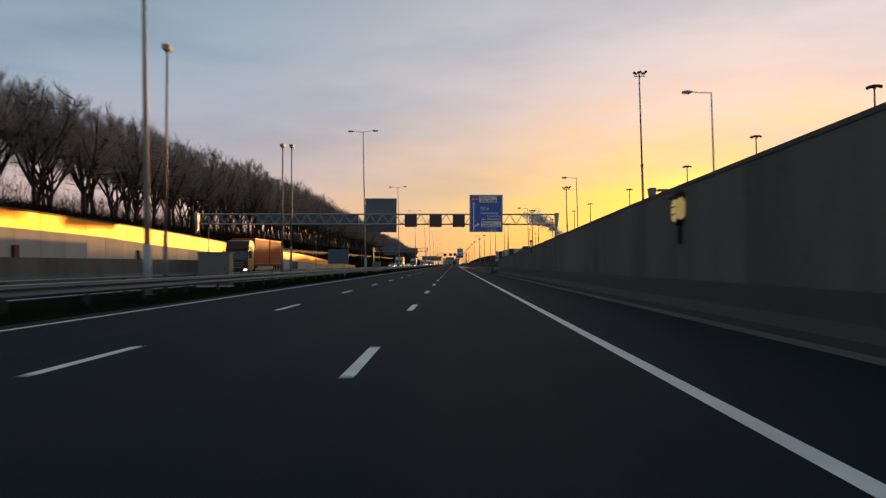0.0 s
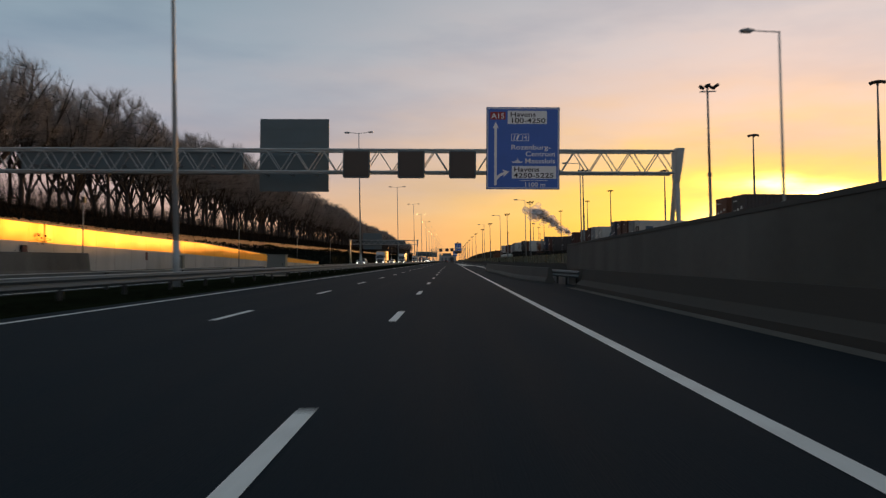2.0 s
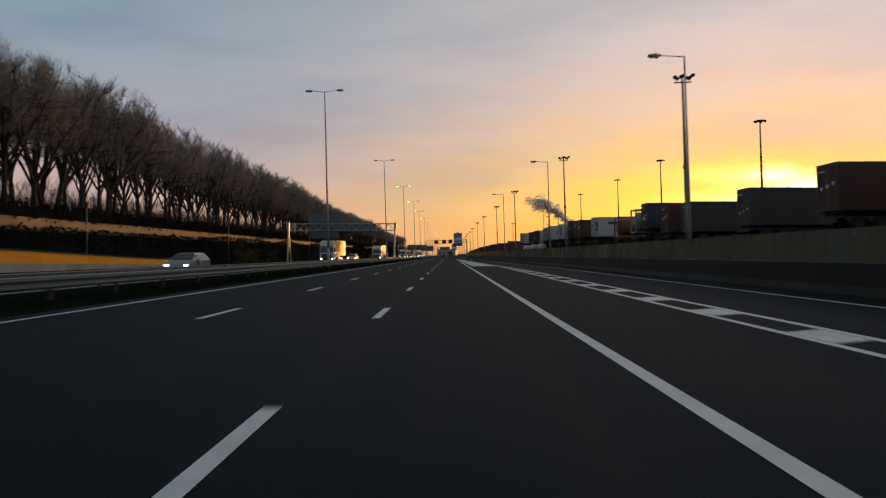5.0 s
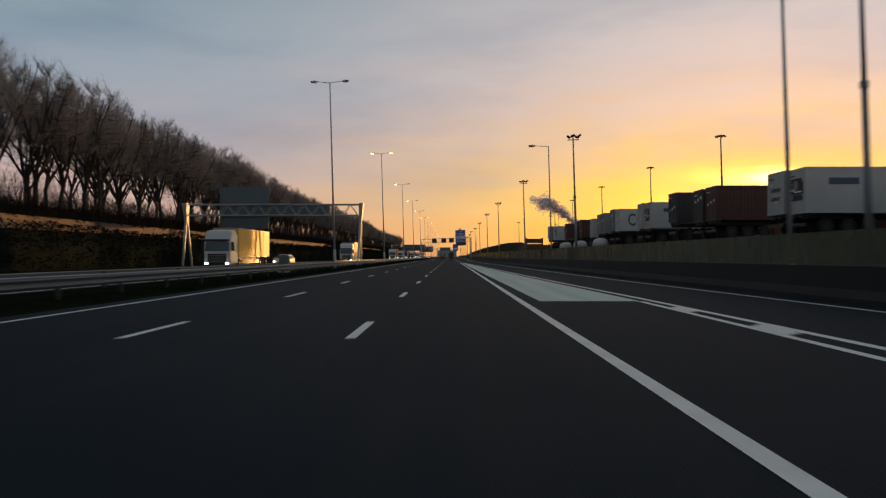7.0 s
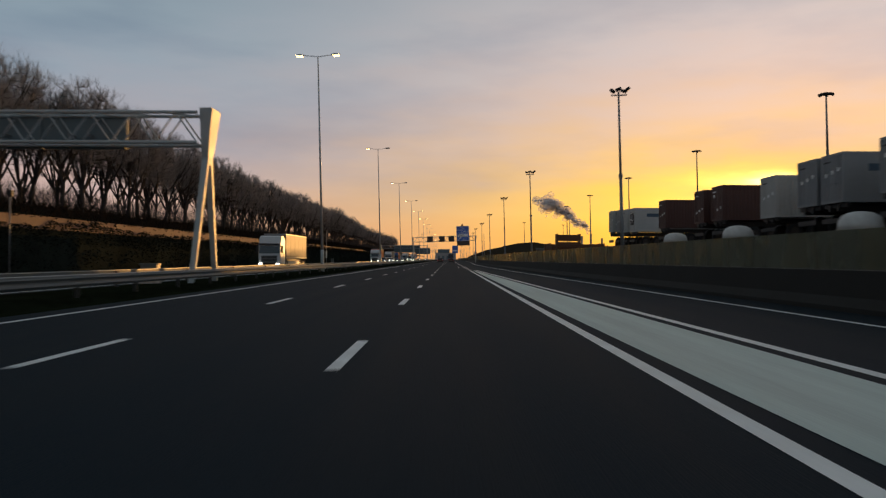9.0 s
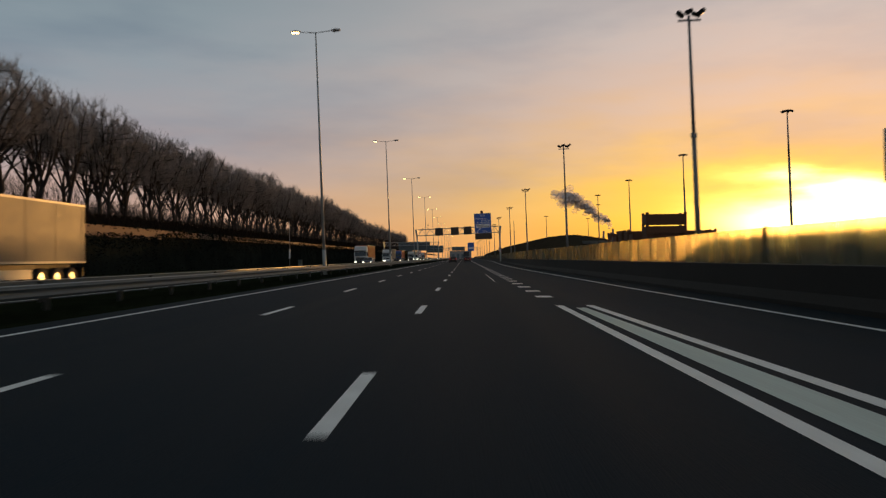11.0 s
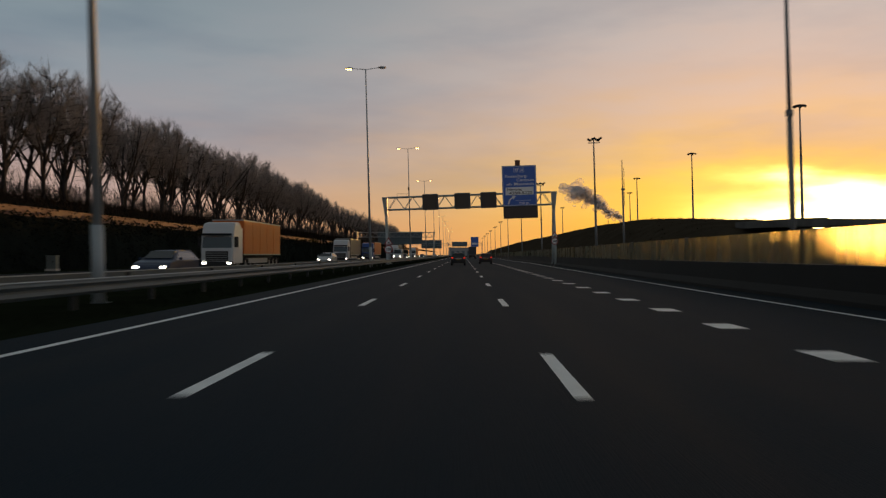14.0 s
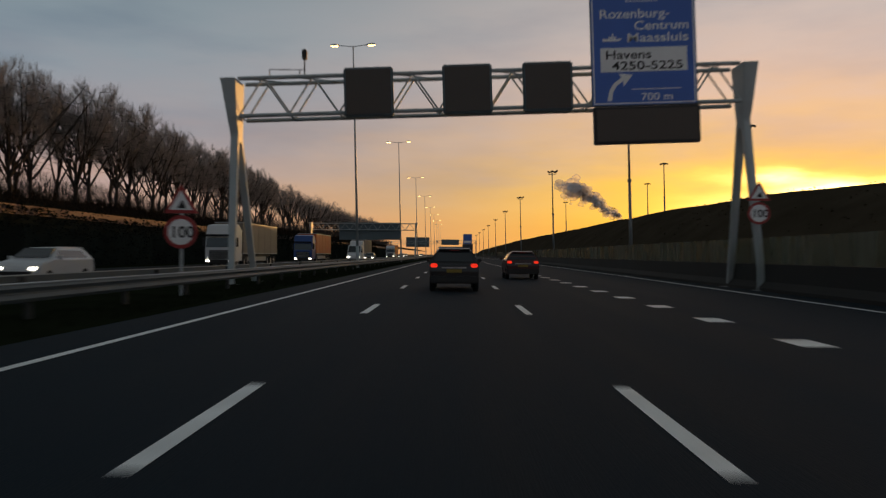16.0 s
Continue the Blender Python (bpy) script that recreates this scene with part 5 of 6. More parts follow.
chassis_me = Shape().box(0.1, CL - 0.2, 0.65, 0.85, 1.05, 1.32).box(0.1, CL - 0.2, CW - 0.85, CW - 0.65, 1.05, 1.32).box(0.2, 0.4, 0.0, CW, 1.2, 1.4).box(CL - 0.5, CL - 0.2, 0.0, CW, 1.2, 1.4).box(5.0, 5.2, 0.2, CW - 0.2, 1.1, 1.3).box(0.0, 0.15, 0.1, CW - 0.1, 0.55, 0.75).mesh("chassis")
leg_me = Shape().box(9.2, 9.35, 0.5, 0.65, 0.02, 1.1).box(9.2, 9.35, CW - 0.65, CW - 0.5, 0.02, 1.1).mesh("landing_leg")


def trailer(x, y, z, k=1.0):
    ob = thing("trailer_chassis", "dark steel container chassis standing in the yard", "trailer", pose(x, y, z) @ Matrix.Diagonal((1, 1, k, 1)), "parked chassis")
    part("frame", chassis_me, PLASTIC, ob)
    part("landing_leg", leg_me, PLASTIC, ob)
    for wx in (1.3, 2.6, 3.9):
        for wy in (0.2, CW - 0.2):
            put_wheel(ob, pose(wx, wy, 0.51), 1.0, RIM_DK)
    return ob


# near corner along the road, colour, smooth-sided or not, height shift
BOXES = [(127.5, "dark", 0, -0.5), (131.2, "rust", 0, -0.45), (140.0, "rust", 0, -2.3), (159.6, "white", 1, -0.85), (162.8, "grey", 0, -0.65), (166.2, "red", 0, -0.5), (169.6, "red", 0, -0.35), (173.2, "navy", 0, -0.25),
         (182.2, "white", 1, -0.6), (185.4, "white", 0, -0.4), (188.7, "grey", 0, -0.3), (192.0, "red", 0, -0.3), (199.0, "red", 0, -0.4), (208.3, "red", 0, -0.4), (221.0, "dark", 0, -0.75), (235.0, "dark", 0, -0.8), (242.0, "red", 0, -0.6), (250.2, "navy", 0, 0.1),
         (274.0, "white", 1, -0.3), (277.0, "white", 0, -0.2), (289.4, "red", 0, 0.0), (292.6, "dark", 0, 0.0), (300.2, "dark", 0, 0.35), (309.4, "white", 1, 0.1), (312.5, "white", 0, 0.2), (324.2, "white", 1, 0.3), (327.4, "grey", 0, 0.45), (333.4, "grey", 1, 0.3),
         (336.4, "grey", 0, 0.3), (342.0, "white", 0, -0.05), (351.8, "red", 0, 0.25), (356.2, "red", 0, 0.25), (367.6, "red", 0, 0.3), (380.2, "white", 1, 0.35), (384.0, "white", 0, 0.45), (388.0, "grey", 0, 0.6), (392.0, "white", 0, 0.75)]
for y, col, reefer, dz in BOXES:
    x = 22.2 if y < 260 else 21.4
    base = 6.9 - CH + dz
    yard = YARD_Z if dz > -1 else 0.6
    c = container(x, y, base, col, bool(reefer))
    t = trailer(x, y, yard, (base - yard) / 1.4)
    if 157 < y < 175:
        for q in (c, t):
            q.matrix_basis = q.matrix_basis @ Matrix.Diagonal((0.497, 1, 1, 1))
    if col == "white" and reefer and y in (182.2, 324.2):
        # big dark letters on the reefer side
        for k, ch in enumerate("COOLE"):
            lettering(ch, 2.1, 1.05 + 1.12 * k, 0.015, 0.68, mat("blue_grey_letter", (0.05, 0.09, 0.13), 0.5), c, 0.035, width=0.95)
    elif reefer:
        part("logo_bar", Shape().box(1.4, 3.2, 0.008, 0.018, 1.7, 2.1), mat("blue_grey_letter", (0.05, 0.09, 0.13), 0.5), c)
    for k in range(3):
        q = (y * 7.3 + k * 2.9) % 1.0
        part("placard", Shape().box(-0.012, 0.028, 0.35 + 0.7 * k, 0.50 + 0.7 * k + 0.12 * q, 0.75 + 1.2 * q, 0.92 + 1.25 * q), SIGN_WHITE, c)
    part("code_bar", Shape().box(-0.012, 0.028, 1.45, 2.15, 2.28, 2.36), SIGN_BLACK if col in ("white", "grey") else SIGN_WHITE, c)
    if y in (159.6, 274.0, 309.4, 380.2):
        cooling_unit(c)
    if y == 277.0:
        part("logo_bar", Shape().box(-0.012, 0.02, 0.5, 1.9, 0.9, 1.15), SIGN_BLACK, c)
        part("logo_bar", Shape().box(-0.012, 0.02, 0.5, 1.9, 1.45, 1.7), SIGN_BLACK, c)
    if y == 250.2:
        part("name_bar", Shape().box(-0.012, 0.02, 0.5, 1.9, 0.9, 1.2), SIGN_WHITE, c)

# tank containers
for y, dz, col in ((254.6, -0.35, "grey"), (263.8, -0.75, "rust")):
    ob = thing("tank_container", "round tank in an open container frame", "tank container", pose(22.0, y, 4.15 + dz), "parked containers")
    part("frame", meshcopy("frame", col), None, ob)
    part("tank", Shape().tube((0.3, CW / 2, CH / 2), (0.6, CW / 2, CH / 2), 0.8, 1.08, 24).tube((0.6, CW / 2, CH / 2), (CL - 0.6, CW / 2, CH / 2), 1.08, n=24), mat("container_" + col, CCOL[col]), ob, smooth=False)
    part("end_ring", Shape().tube((0.12, CW / 2, CH / 2), (0.3, CW / 2, CH / 2), 0.5, 0.62, 20), mat("container_" + col, CCOL[col]), ob)
    trailer(22.0, y, YARD_Z, (4.15 + dz - YARD_Z) / 1.4)

# white rounded hoods just behind the screen
for x, y, z in ((20.0, 150.5, 2.62), (20.0, 329.0, 2.62), (20.0, 344.8, 2.62), (20.0, 359.5, 2.62)):
    ob = thing("vent_hood", "white rounded hood standing at the edge of the yard", "vent", pose(x, y, z), "white hoods")
    n = 20
    part("hood", Shape().rings([[(1.02 * q * math.cos(2 * math.pi * k / n), 1.02 * q * math.sin(2 * math.pi * k / n), h) for k in range(n)] for q, h in ((1.0, 0.15), (1.0, 0.35), (0.94, 0.62), (0.80, 0.82), (0.55, 0.96), (0.25, 1.02), (0.05, 1.03))]), mat("white_moulded_plastic", (0.62, 0.62, 0.60), 0.5), ob, smooth=True)
    part("plinth", Shape().tube((0, 0, -0.12), (0, 0, 0.15), 1.08, n=20), CONC, ob)

# stacked flat racks
RACK = mat("rusty_flat_rack", (0.13, 0.055, 0.028), 0.75, 0.1, 0.3, 0.8, 10, 0.2, rnd=0.2)


def flat_rack(x, y, z, walls=True, length=12.0, width=2.44, h=1.9, deck=0.5):
    ob = thing("flat_rack", "rusty flat rack with folding end walls, stacked", "flat rack", pose(x, y, z), "stacked flat racks")
    part("deck", Shape().box(0, length, 0, width, 0, deck), RACK, ob, bev=0.03)
    for cx in (0.0, length - 0.3):
        for cy in (0.0, width - 0.3):
            part("corner_casting", Shape().box(cx, cx + 0.3, cy, cy + 0.3, deck, deck + 0.22), RACK, ob)
    if walls:
        for xx in (0.05, length - 0.3):
            w = Shape().box(xx, xx + 0.25, 0, 0.22, 0.5, h).box(xx, xx + 0.25, width - 0.22, width, 0.5, h).box(xx + 0.05, xx + 0.2, 0.22, width - 0.22, h - 0.5, h)
            part("end_wall", w, RACK, ob)
        for q in (0.33, 0.66):
            part("stake", Shape().box(length * q - 0.1, length * q + 0.1, 0, 0.15, 0.5, h), RACK, ob)
            part("stake", Shape().box(length * q - 0.1, length * q + 0.1, width - 0.15, width, 0.5, h), RACK, ob)


for x, y, ln in ((22, 448.4, 4.6), (23.5, 479.4, 12.0), (23.5, 472.0, 12.0), (22, 456, 12.0), (22, 459.2, 12.0), (22, 463, 12.0), (22, 467, 12.0)):
    for k in range(3):
        flat_rack(x, y, YARD_LOW + 0.566 * k, False, ln, deck=0.34)
flat_rack(22, 448.4, YARD_Z, True, 4.9, h=1.35, deck=0.3)
flat_rack(22, 448.4, YARD_Z + 1.35, False, 4.9, deck=0.88)
flat_rack(22, 448.4, YARD_Z + 2.45, False, 4.9, deck=1.25)
for y in (479.4, 472.0):
    flat_rack(23.5, y, YARD_Z, True, 12.0, h=1.75)
    flat_rack(23.5, y, YARD_Z + 1.75, False, 12.0)
for y, m in ((456, 3), (459.2, 4), (463, 4), (467, 3)):
    for k in range(m):
        flat_rack(22, y, YARD_Z + 0.5 * k, False, 12.0)
fence = thing("yard_fence", "long dark plank fence at the back of the yard", "fence", kind="structure")
for yy in np.arange(118, 396, 4.0):
    part("board", Shape().box(35.2, 35.3, yy + 0.02, yy + 3.98, YARD_Z - 0.1, 4.7), RACK, fence)

# wooded mound on the horizon beyond the yard
MOUND = [(520, 0.1), (527, 2.6), (532, 4.5), (545, 5.8), (560, 6.6), (588, 7.9), (640, 8.2), (900, 9.0), (1500, 8.0)]
M_ACROSS = [(12.5, 0.0), (17, 0.14), (22, 0.62), (26, 0.90), (30, 1.0), (34, 1.0), (44, 0.5), (62, 0.0)]
s = Shape()
rows = []
for yy in np.arange(520, 1500, 6.0):
    hh = along(MOUND, yy)
    rows.append([(x + max(0, (yy - 640) * 0.01), yy, -0.1 + hh * f * (1 + 0.05 * noise.noise((x * 0.05, yy * 0.05, 0)))) for x, f in M_ACROSS])
n = len(rows[0])
s.add([p for r in rows for p in r], [(j * n + k, j * n + k + 1, (j + 1) * n + k + 1, (j + 1) * n + k) for j in range(len(rows) - 1) for k in range(n - 1)])
structure("earth_mound", s, mat("mound_soil", (0.050, 0.040, 0.028), 0.95, 0, 0.5, 0.25, 8, 0.8, spec=0.0), "long dark earth mound rising on the skyline", "embankment", smooth=True)


def mound_place(r):
    y = 527 + r.random() ** 1.5 * 620
    x = 20 + 30 * r.random()
    return (x + max(0, (y - 640) * 0.01), y, along(MOUND, y) * along(M_ACROSS, x) - 0.30 + 0.35 * r.random() ** 2)


tagged(new("mound_scrub", raw("mound_scrub", leaf_cloud(20000, mound_place, 0.11, random.Random(3)), mat("mound_scrub", (0.055, 0.042, 0.028), 0.95, 0, 0.4, 0.4, 8, 0, island=True, spec=0.0))), "dark scrub covering the earth mound", "scrub", kind="stuff")

# loading ramp deck that juts out from the end of the mound
ob = thing("ramp_deck", "dark concrete loading ramp deck on stout piers", "ramp")
part("deck", Shape().rings([[(x, yy, z) for x, z in ((27.5, top - 0.55), (34.5, top - 0.55), (34.5, top), (27.5, top))] for yy, top in ((512.5, 4.25), (518, 4.45), (533.5, 4.75))]), CONC_DK, ob, bev=0.04)
part("edge_beam", Shape().rings([[(x, yy, z) for x, z in ((27.3, top - 0.62), (27.49, top - 0.62), (27.49, top + 0.1), (27.3, top + 0.1))] for yy, top in ((512.5, 4.25), (518, 4.45), (533.5, 4.75))]), CONC_DK, ob)
for yy in (516.0, 525.0):
    for xx in (29.0, 33.0):
        part("pier", Shape().tube((xx, yy, 0.85), (xx, yy, 3.95), 0.28, n=10), CONC_DK, ob, smooth=True)

# plant, chimneys and steam on the horizon
plant = thing("power_plant", "distant dark plant building with slim chimneys", "factory", pose(262, 1660, 0))
part("hall", Shape().box(-30, 60, 0, 60, 0, 24), GALV_DK, plant)
part("hall", Shape().box(60, 150, 10, 60, 0, 14), GALV_DK, plant)
for x, h in ((-22, 44), (-6, 48), (14, 40), (40, 34)):
    part("chimney", Shape().tube((x, 20, 0), (x, 20, h), 2.4, 1.8, 12), GALV_DK, plant)


def puff(c, r, seed):
    bm = bmesh.new()
    bmesh.ops.create_icosphere(bm, subdivisions=2, radius=1.0)
    sh = Shape()
    for v in bm.verts:
        p = v.co * 1.6 + Vector((seed * 3.7, seed * 1.3, 0))
        v.co *= 1.0 + 0.45 * noise.noise(p) + 0.25 * noise.noise(p * 2.4) + 0.12 * noise.noise(p * 5.0)
    sh.add([(c[0] + v.co.x * r[0], c[1] + v.co.y * r[1], c[2] + v.co.z * r[2]) for v in bm.verts], [[v.index for v in f.verts] for f in bm.faces])
    bm.free()
    return sh


steam = Shape()
r = random.Random(5)
for k in range(170):
    t = (k / 169) ** 0.9
    w = 2.0 + 13.0 * t
    drift = 8.0 * noise.noise((t * 4.5, 0.3, 0.0))
    a, b = (max(-1.5, min(1.5, r.gauss(0, 0.6))) for _ in range(2))
    c = (250 - 84 * t ** 1.2 + w * a, 1670 + r.gauss(0, 3 + 9 * t), 50 + 58 * t ** 0.85 + drift + w * b * 0.95)
    q = (2.6 + 5.6 * t) * r.uniform(0.45, 1.0) * (1.25 - 0.4 * abs(a))
    p = puff(c, (q * 1.25, q, q * 0.9), k)
    steam.add(p.v, p.f)
tagged(part("steam_plume", steam, STEAM, smooth=True), "billowing grey-white steam drifting from the chimneys", "steam", kind="stuff")
# low distant sheds
for x, y, w, d, h, lab in ((60, 980, 60, 40, 12, "dark distant warehouse on the horizon"), (-20, 1420, 30, 20, 10, "dark distant warehouse on the horizon"), (140, 1250, 120, 40, 13, "dark distant warehouse on the horizon")):
    ob = thing("warehouse", lab, "warehouse", pose(x, y, 0))
    part("wall", Shape().box(0, w, 0, d, 0, h), STEEL_GREY, ob)
    part("roof", Shape().box(-0.4, w + 0.4, -0.4, d + 0.4, h, h + 0.5), GALV_DK, ob)
    for k in range(4):
        part("door", Shape().box(w * (0.1 + 0.22 * k), w * (0.1 + 0.22 * k) + w * 0.12, -0.05, -0.005, 0.1, h * 0.6), SIGN_BACK, ob)

# ---------------------------------------------------------------- vehicles
car_tyre_scale = 0.64


def car(x, y, heading, body, label, lit=True, tall=1.0, length=4.35):
    """A hatchback seen from behind or ahead; it drives along +y before it is turned."""
    ob = thing("car", label, "car", pose(x, y, 0, 0, 0, heading), "cars on the motorway")
    L2, W, H = length / 2, 0.88, 1.47 * tall
    side = [(-L2, 0.42), (-L2 - 0.01, 0.70), (-L2 + 0.03, 0.93), (-L2 + 0.10, 1.0), (-L2 + 0.24, 1.2), (-L2 + 0.42, H - 0.07), (-L2 + 0.80, H - 0.01), (-L2 + 1.4, H), (0.2, H - 0.03), (0.5, H - 0.14), (1.15, 1.0), (L2 - 0.4, 0.88), (L2 - 0.08, 0.72), (L2, 0.55), (L2, 0.3), (-L2 + 0.02, 0.28)]

    def width_at(z):
        return W * float(np.interp(z, [0.25, 0.5, 0.9, 1.0, 1.2, H - 0.08, H], [0.93, 1.0, 0.99, 0.95, 0.84, 0.69, 0.60]))

    s = Shape()
    lo = [(-width_at(z), yy, z) for yy, z in side]
    hi = [(width_at(z), yy, z) for yy, z in side]
    s.rings([lo, hi])
    part("body", s, body, ob, bev=0.05, smooth=False)
    # glass set into the sides, the rear and the windscreen
    rw = Shape().rings([[(u * 0.66, yy - 0.018, z) for u, yy, z in ((-1.05, -L2 + 0.13, 1.04), (1.05, -L2 + 0.13, 1.04), (0.86, -L2 + 0.385, H - 0.12), (-0.86, -L2 + 0.385, H - 0.12))], [(u * 0.66, yy + 0.02, z) for u, yy, z in ((-1.05, -L2 + 0.13, 1.04), (1.05, -L2 + 0.13, 1.04), (0.86, -L2 + 0.385, H - 0.12), (-0.86, -L2 + 0.385, H - 0.12))]])
    part("rear_window", rw, GLASS, ob)
    fw = Shape().rings([[(u * 0.66, yy, z) for u, yy, z in ((-1, 1.06, 1.06), (1, 1.06, 1.06), (0.88, 0.42, H - 0.07), (-0.88, 0.42, H - 0.07))], [(u * 0.66, yy + 0.03, z + 0.02) for u, yy, z in ((-1, 1.06, 1.06), (1, 1.06, 1.06), (0.88, 0.42, H - 0.07), (-0.88, 0.42, H - 0.07))]])
    part("windscreen", fw, GLASS, ob)
    for sg in (-1, 1):
        zz0, zz1 = 1.05, H - 0.14
        part("side_window", Shape().rings([[(sg * (width_at(z) + e), yy, z) for yy, z in ((-L2 + 0.55, zz0), (0.85, zz0), (0.32, zz1), (-L2 + 0.78, zz1))] for e in (-0.02, 0.008)]), GLASS, ob)
        part("tail_lamp", Shape().box(*(sorted((sg * 0.57, sg * 0.81))), -L2 - 0.02, -L2 + 0.12, 0.83, 0.97), TAIL if lit else SIGN_RED, ob, "glowing red tail lamp", bev=0.03)
        part("headlamp", Shape().box(*(sorted((sg * 0.48, sg * 0.78))), L2 - 0.2, L2 - 0.02, 0.58, 0.72), HEAD if lit else GLASS, ob, bev=0.03)
        part("mirror", Shape().box(*(sorted((sg * 0.88, sg * 1.04))), 0.72, 0.84, 0.98, 1.12), body, ob, bev=0.03)
        for wy in (-L2 + 0.78, L2 - 0.82):
            put_wheel(ob, pose(sg * 0.76, wy, 0.31, 0, 0, 90), car_tyre_scale)
    part("bumper", Shape().box(-0.84, 0.84, -L2 - 0.07, -L2 + 0.08, 0.30, 0.56), PLASTIC, ob, bev=0.04)
    part("plate", Shape().box(-0.26, 0.26, -L2 - 0.022, -L2 - 0.004, 0.66, 0.77), mat("yellow_plate", (0.25, 0.17, 0.02), 0.5), ob)
    part("spoiler", Shape().prism([(-L2 + 0.30, H - 0.06), (-L2 + 0.66, H - 0.02), (-L2 + 0.66, H + 0.015), (-L2 + 0.34, H - 0.02)], "x", -0.54, 0.54), body, ob, bev=0.01)
    part("tailgate_trim", Shape().box(-0.42, 0.42, -L2 - 0.03, -L2 + 0.02, 0.80, 0.85), RIM, ob)
    part("brake_lamp", Shape().box(-0.16, 0.16, -L2 + 0.31, -L2 + 0.35, H - 0.085, H - 0.06), SIGN_RED, ob)
    part("bonnet_gap", Shape().box(-0.6, 0.6, L2 - 0.02, L2 + 0.01, 0.42, 0.56), PLASTIC, ob)
    return ob


BLACK_CAR = paint("black_car_paint", (0.012, 0.012, 0.014))
SILVER_CAR = mat("silver_car_paint", (0.28, 0.29, 0.30), 0.3, 0.5, 0.05, 1, 12, 0.02)
BLUE_CAR = paint("dark_blue_car_paint", (0.03, 0.045, 0.09))
WHITE_CAR = paint("white_car_paint", (0.55, 0.56, 0.57))
RED_CAR = paint("dark_red_car_paint", (0.05, 0.012, 0.012))
car(-2.85, 540.0, 0, BLACK_CAR, "black hatchback with lit red tail lamps", tall=1.02)
car(0.75, 553.5, 0, RED_CAR, "dark red hatchback with lit red tail lamps", tall=1.0, length=4.0)
for x, y, m, lab in ((-17.0, 215, SILVER_CAR, "silver car with lit headlamps"), (-16.6, 486, BLUE_CAR, "dark blue car with lit headlamps"), (-19.0, 317, WHITE_CAR, "white estate car with lit headlamps"), (-18.6, 541, WHITE_CAR, "white estate car with lit headlamps"), (-16.8, 640, BLACK_CAR, "black car with lit headlamps"), (-20.3, 660, SILVER_CAR, "silver car with lit headlamps"), (-16.8, 720, BLUE_CAR, "dark blue car with lit headlamps"), (-20.2, 790, SILVER_CAR, "silver car with lit headlamps"), (-16.8, 850, SILVER_CAR, "silver car with lit headlamps")):
    car(x, y, 180, m, lab)


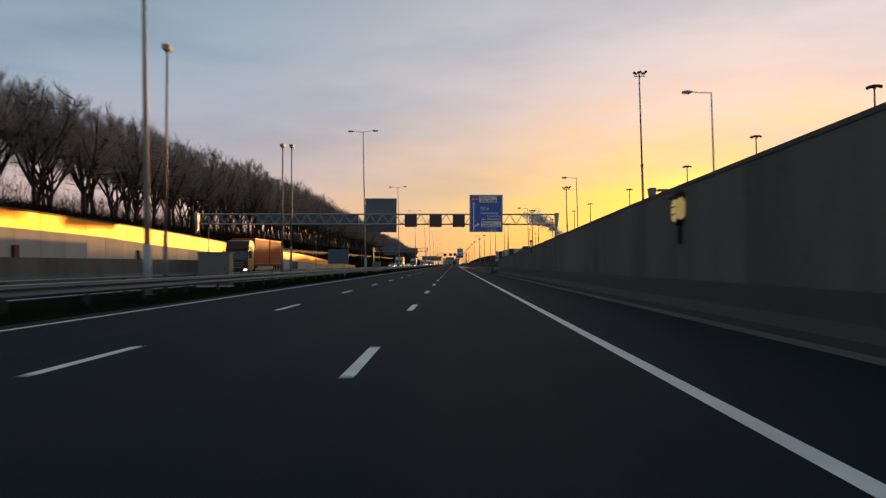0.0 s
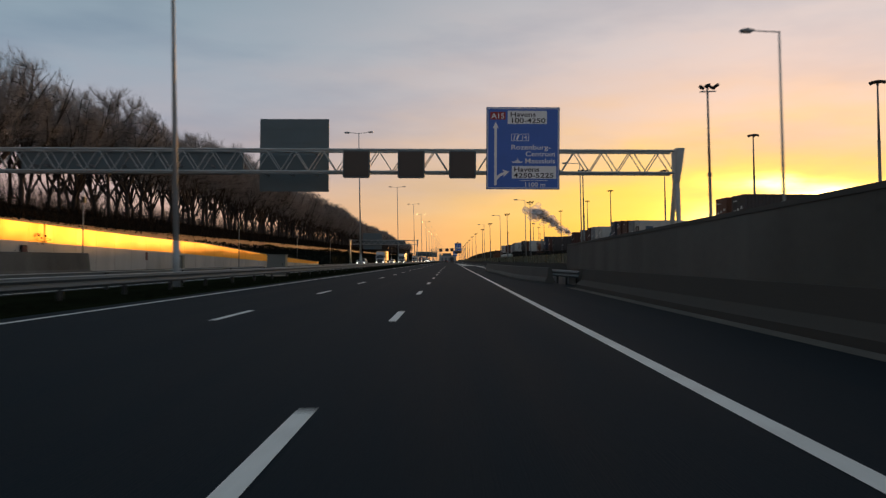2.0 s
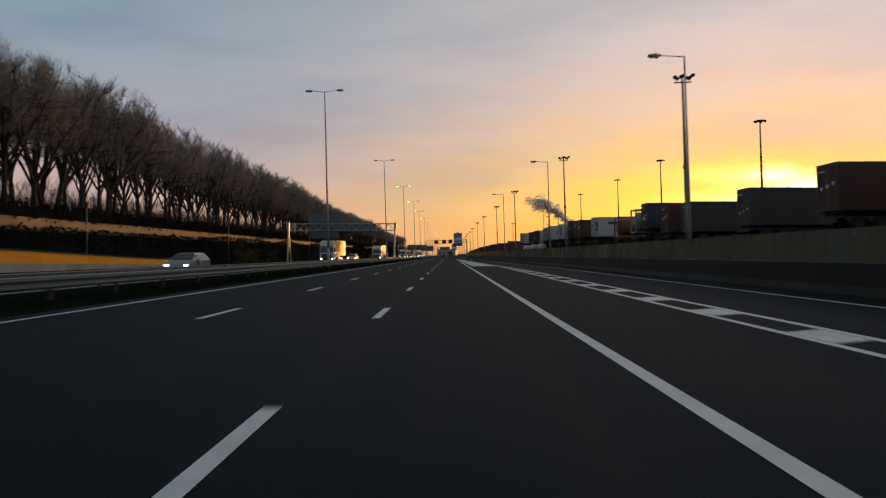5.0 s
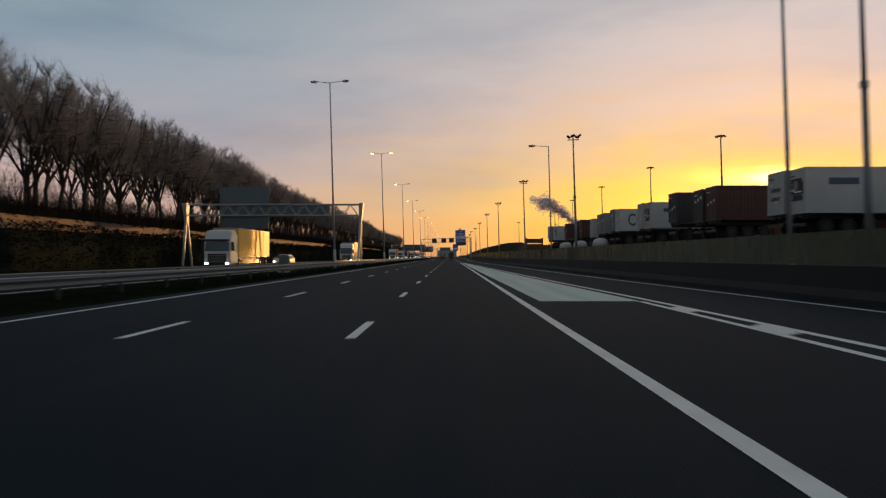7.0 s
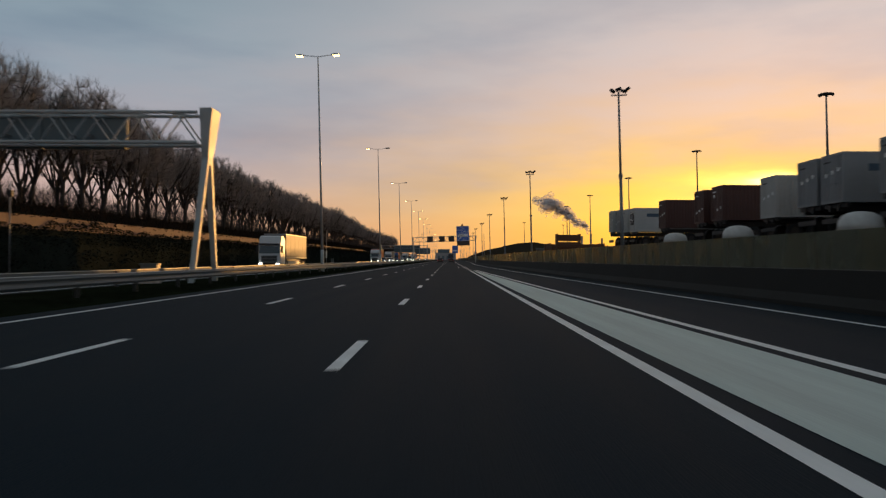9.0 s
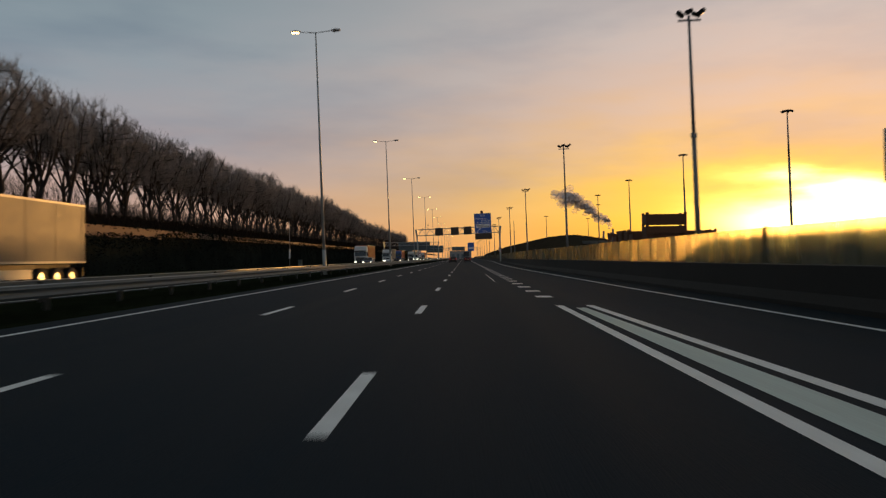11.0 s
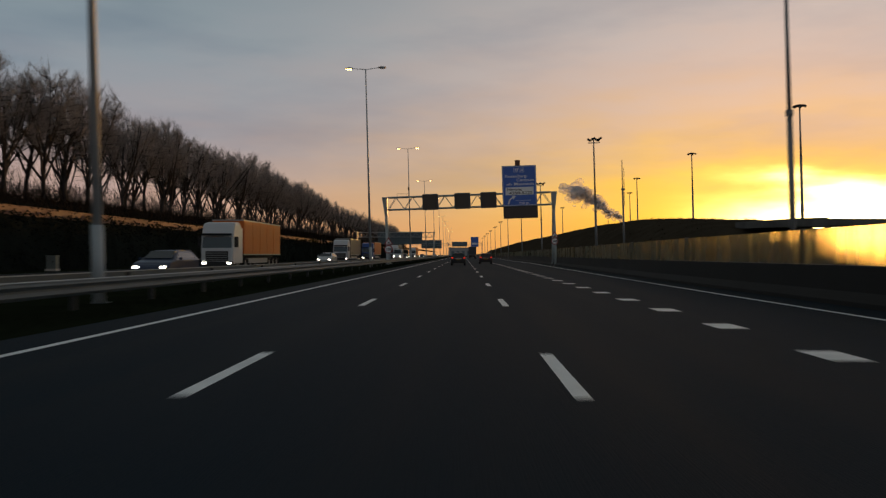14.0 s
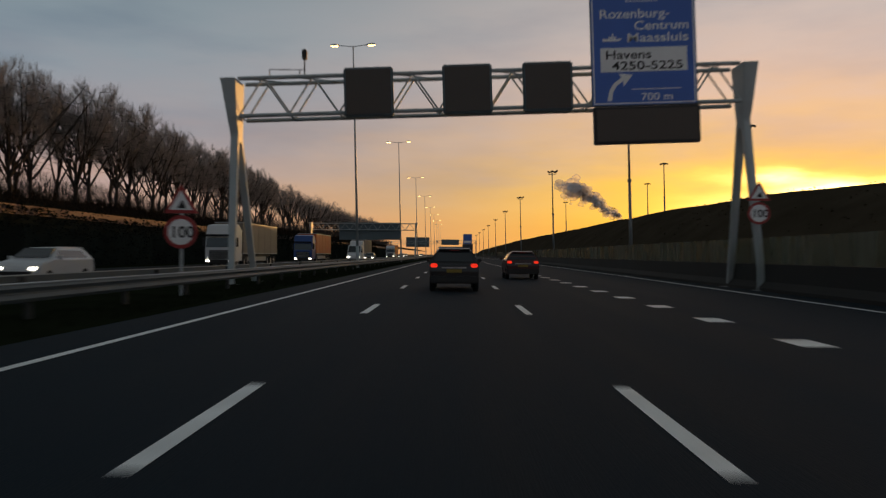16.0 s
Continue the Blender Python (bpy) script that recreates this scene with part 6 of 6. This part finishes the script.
def lorry(x, y, heading, cab_paint, load, label, box_len=12.5, split=0, z_top=4.0):
    """Tractor and trailer that drive along +y before they are turned."""
    ob = thing("lorry", label, "lorry", pose(x, y, 0, 0, 0, heading), "lorries on the opposite carriageway")
    cab = Shape().prism([(-2.2, 0.55), (-2.2, 3.45), (-1.7, 3.75), (-0.55, 3.62), (-0.12, 2.6), (0.0, 1.6), (0.0, 0.5)], "x", -1.22, 1.22)
    c = part("cab", cab, cab_paint, ob, bev=0.08)
    part("windscreen", Shape().rings([[(u, yy, z) for u, yy, z in ((-1.12, -0.02, 1.75), (1.12, -0.02, 1.75), (1.08, -0.16, 2.62), (-1.08, -0.16, 2.62))], [(u, yy + 0.035, z) for u, yy, z in ((-1.12, -0.02, 1.75), (1.12, -0.02, 1.75), (1.08, -0.16, 2.62), (-1.08, -0.16, 2.62))]]), GLASS, ob)
    part("grille", Shape().box(-0.85, 0.85, 0.0, 0.03, 0.75, 1.5), PLASTIC, ob)
    for k in range(4):
        part("grille_slat", Shape().box(-0.8, 0.8, 0.03, 0.05, 0.82 + 0.17 * k, 0.87 + 0.17 * k), STEEL_GREY, ob)
    part("bumper", Shape().box(-1.22, 1.22, -0.1, 0.08, 0.35, 0.72), PLASTIC, ob, bev=0.04)
    part("sun_visor", Shape().box(-1.1, 1.1, -0.12, 0.16, 2.68, 2.84), GLASS, ob)
    for sg in (-1, 1):
        part("side_window", Shape().box(*sorted((sg * 1.20, sg * 1.235)), -1.35, -0.35, 1.8, 2.6), GLASS, ob)
        part("headlamp", Shape().box(*sorted((sg * 0.78, sg * 1.12)), 0.06, 0.10, 0.52, 0.68), HEAD, ob, "lit white headlamp")
        part("mirror", Shape().box(*sorted((sg * 1.30, sg * 1.48)), -0.2, -0.05, 1.8, 2.6), PLASTIC, ob, bev=0.03)
        part("fairing", Shape().box(*sorted((sg * 1.0, sg * 1.2)), -2.6, -2.2, 0.6, 3.3), cab_paint, ob)
        for wy in (-1.4, -3.6, -3.0 - box_len + 1.3, -3.0 - box_len + 2.6, -3.0 - box_len + 3.9):
            put_wheel(ob, pose(sg * 1.02, wy, 0.51, 0, 0, 90))
    y1, y0 = -2.75, -2.75 - box_len
    if split:
        mid = (y0 + y1) / 2
        spans = ((y0, mid - 0.35), (mid + 0.35, y1))
    else:
        spans = ((y0, y1),)
    for a, b in spans:
        part("load_box", Shape().box(-1.25, 1.25, a, b, 1.2, z_top), load, ob, bev=0.03)
        rim = Shape()
        for zz in (1.2, z_top - 0.1):
            rim.box(-1.27, 1.27, a - 0.015, b + 0.015, zz, zz + 0.1)
        part("frame_rail", rim, STEEL_GREY if not split else load, ob)
        if split:
            k = a + 0.2
            ribs = Shape()
            while k < b - 0.15:
                ribs.box(-1.275, 1.275, k, k + 0.12, 1.32, z_top - 0.12)
                k += 0.28
            part("corrugation", ribs, load, ob)
        else:
            for q in range(6):
                yy = a + 0.3 + (b - a - 0.6) * q / 5
                part("strap", Shape().box(-1.262, 1.262, yy - 0.03, yy + 0.03, 1.3, z_top - 0.1), load, ob)
    part("chassis", Shape().box(-0.5, 0.5, y0, -0.4, 0.75, 1.15), PLASTIC, ob)
    part("side_guard", Shape().box(-1.2, -1.15, y0 + 4.5, y1 - 1.5, 0.55, 0.95).box(1.15, 1.2, y0 + 4.5, y1 - 1.5, 0.55, 0.95), STEEL_GREY, ob)
    part("mudguard", Shape().box(-1.15, 1.15, y0, y0 + 0.05, 0.4, 1.0), PLASTIC, ob)
    return ob


DARK_CAB = paint("dark_brown_cab_paint", (0.05, 0.022, 0.016))
lorry(-22.8, 83.5, 180, DARK_CAB, CONT_RED, "dark lorry carrying two red-orange containers, headlamps lit", box_len=13.0, split=1)
lorry(-21.3, 299.0, 180, LORRY_WHITE, CANVAS_Y, "white lorry with a sunlit yellow tarpaulin trailer", box_len=12.5)
lorry(-20.8, 506.5, 180, LORRY_WHITE, CANVAS_O, "white lorry with an orange tarpaulin trailer", box_len=12.0)
lorry(-22.6, 576.0, 180, LORRY_WHITE, mat("grey_tarpaulin", (0.20, 0.17, 0.14), 0.6), "white lorry with a dull brown trailer", box_len=13.0)
lorry(-22.6, 612.0, 180, paint("blue_cab_paint", (0.02, 0.07, 0.25)), CONT_RED, "blue lorry with a red-brown trailer", box_len=12.5)
lorry(-21.0, 655.0, 180, LORRY_WHITE, mat("grey_tarpaulin", (0.20, 0.17, 0.14), 0.6), "white lorry far along the opposite carriageway", box_len=12.5)
lorry(-19.8, 376.0, 180, LORRY_WHITE, mat("dark_grey_tarpaulin", (0.08, 0.08, 0.085), 0.6), "white lorry with a dark grey trailer", box_len=12.5)
lorry(-21.2, 735.0, 180, LORRY_WHITE, CANVAS_O, "white lorry with an orange trailer far away", box_len=12.5)
lorry(0.9, 722.0, 0, DARK_CAB, mat("dark_trailer_wall", (0.04, 0.04, 0.05), 0.5), "dark lorry far ahead in the slow lane", box_len=12.5)


def van(x, y, heading, label):
    ob = thing("van", label, "van", pose(x, y, 0, 0, 0, heading), "vans on the opposite carriageway")
    s = Shape().prism([(-5.2, 0.4), (-5.25, 2.35), (-4.9, 2.5), (-1.9, 2.5), (-0.95, 1.45), (-0.1, 1.15), (0.0, 0.85), (0.0, 0.35)], "x", -0.96, 0.96)
    part("body", s, LORRY_WHITE, ob, bev=0.09)
    part("windscreen", Shape().rings([[(u, yy, z) for u, yy, z in ((-0.86, -0.95, 1.50), (0.86, -0.95, 1.50), (0.8, -1.75, 2.36), (-0.8, -1.75, 2.36))], [(u, yy + 0.04, z + 0.03) for u, yy, z in ((-0.86, -0.95, 1.50), (0.86, -0.95, 1.50), (0.8, -1.75, 2.36), (-0.8, -1.75, 2.36))]]), GLASS, ob)
    for sg in (-1, 1):
        part("side_window", Shape().prism([(-2.4, 1.5), (-1.15, 1.5), (-1.8, 2.15), (-2.4, 2.15)], "x", *sorted((sg * 0.94, sg * 0.972))), GLASS, ob)
        part("headlamp", Shape().box(*sorted((sg * 0.55, sg * 0.88)), -0.12, 0.02, 0.72, 0.92), HEAD, ob, bev=0.02)
        part("mirror", Shape().box(*sorted((sg * 0.98, sg * 1.15)), -1.3, -1.18, 1.45, 1.75), PLASTIC, ob, bev=0.02)
        for wy in (-0.95, -4.2):
            put_wheel(ob, pose(sg * 0.84, wy, 0.34, 0, 0, 90), 0.68)
    part("bumper", Shape().box(-0.95, 0.95, -0.12, 0.07, 0.3, 0.6), PLASTIC, ob, bev=0.04)
    return ob


van(-17.0, 620.0, 180, "white van far along the opposite carriageway")
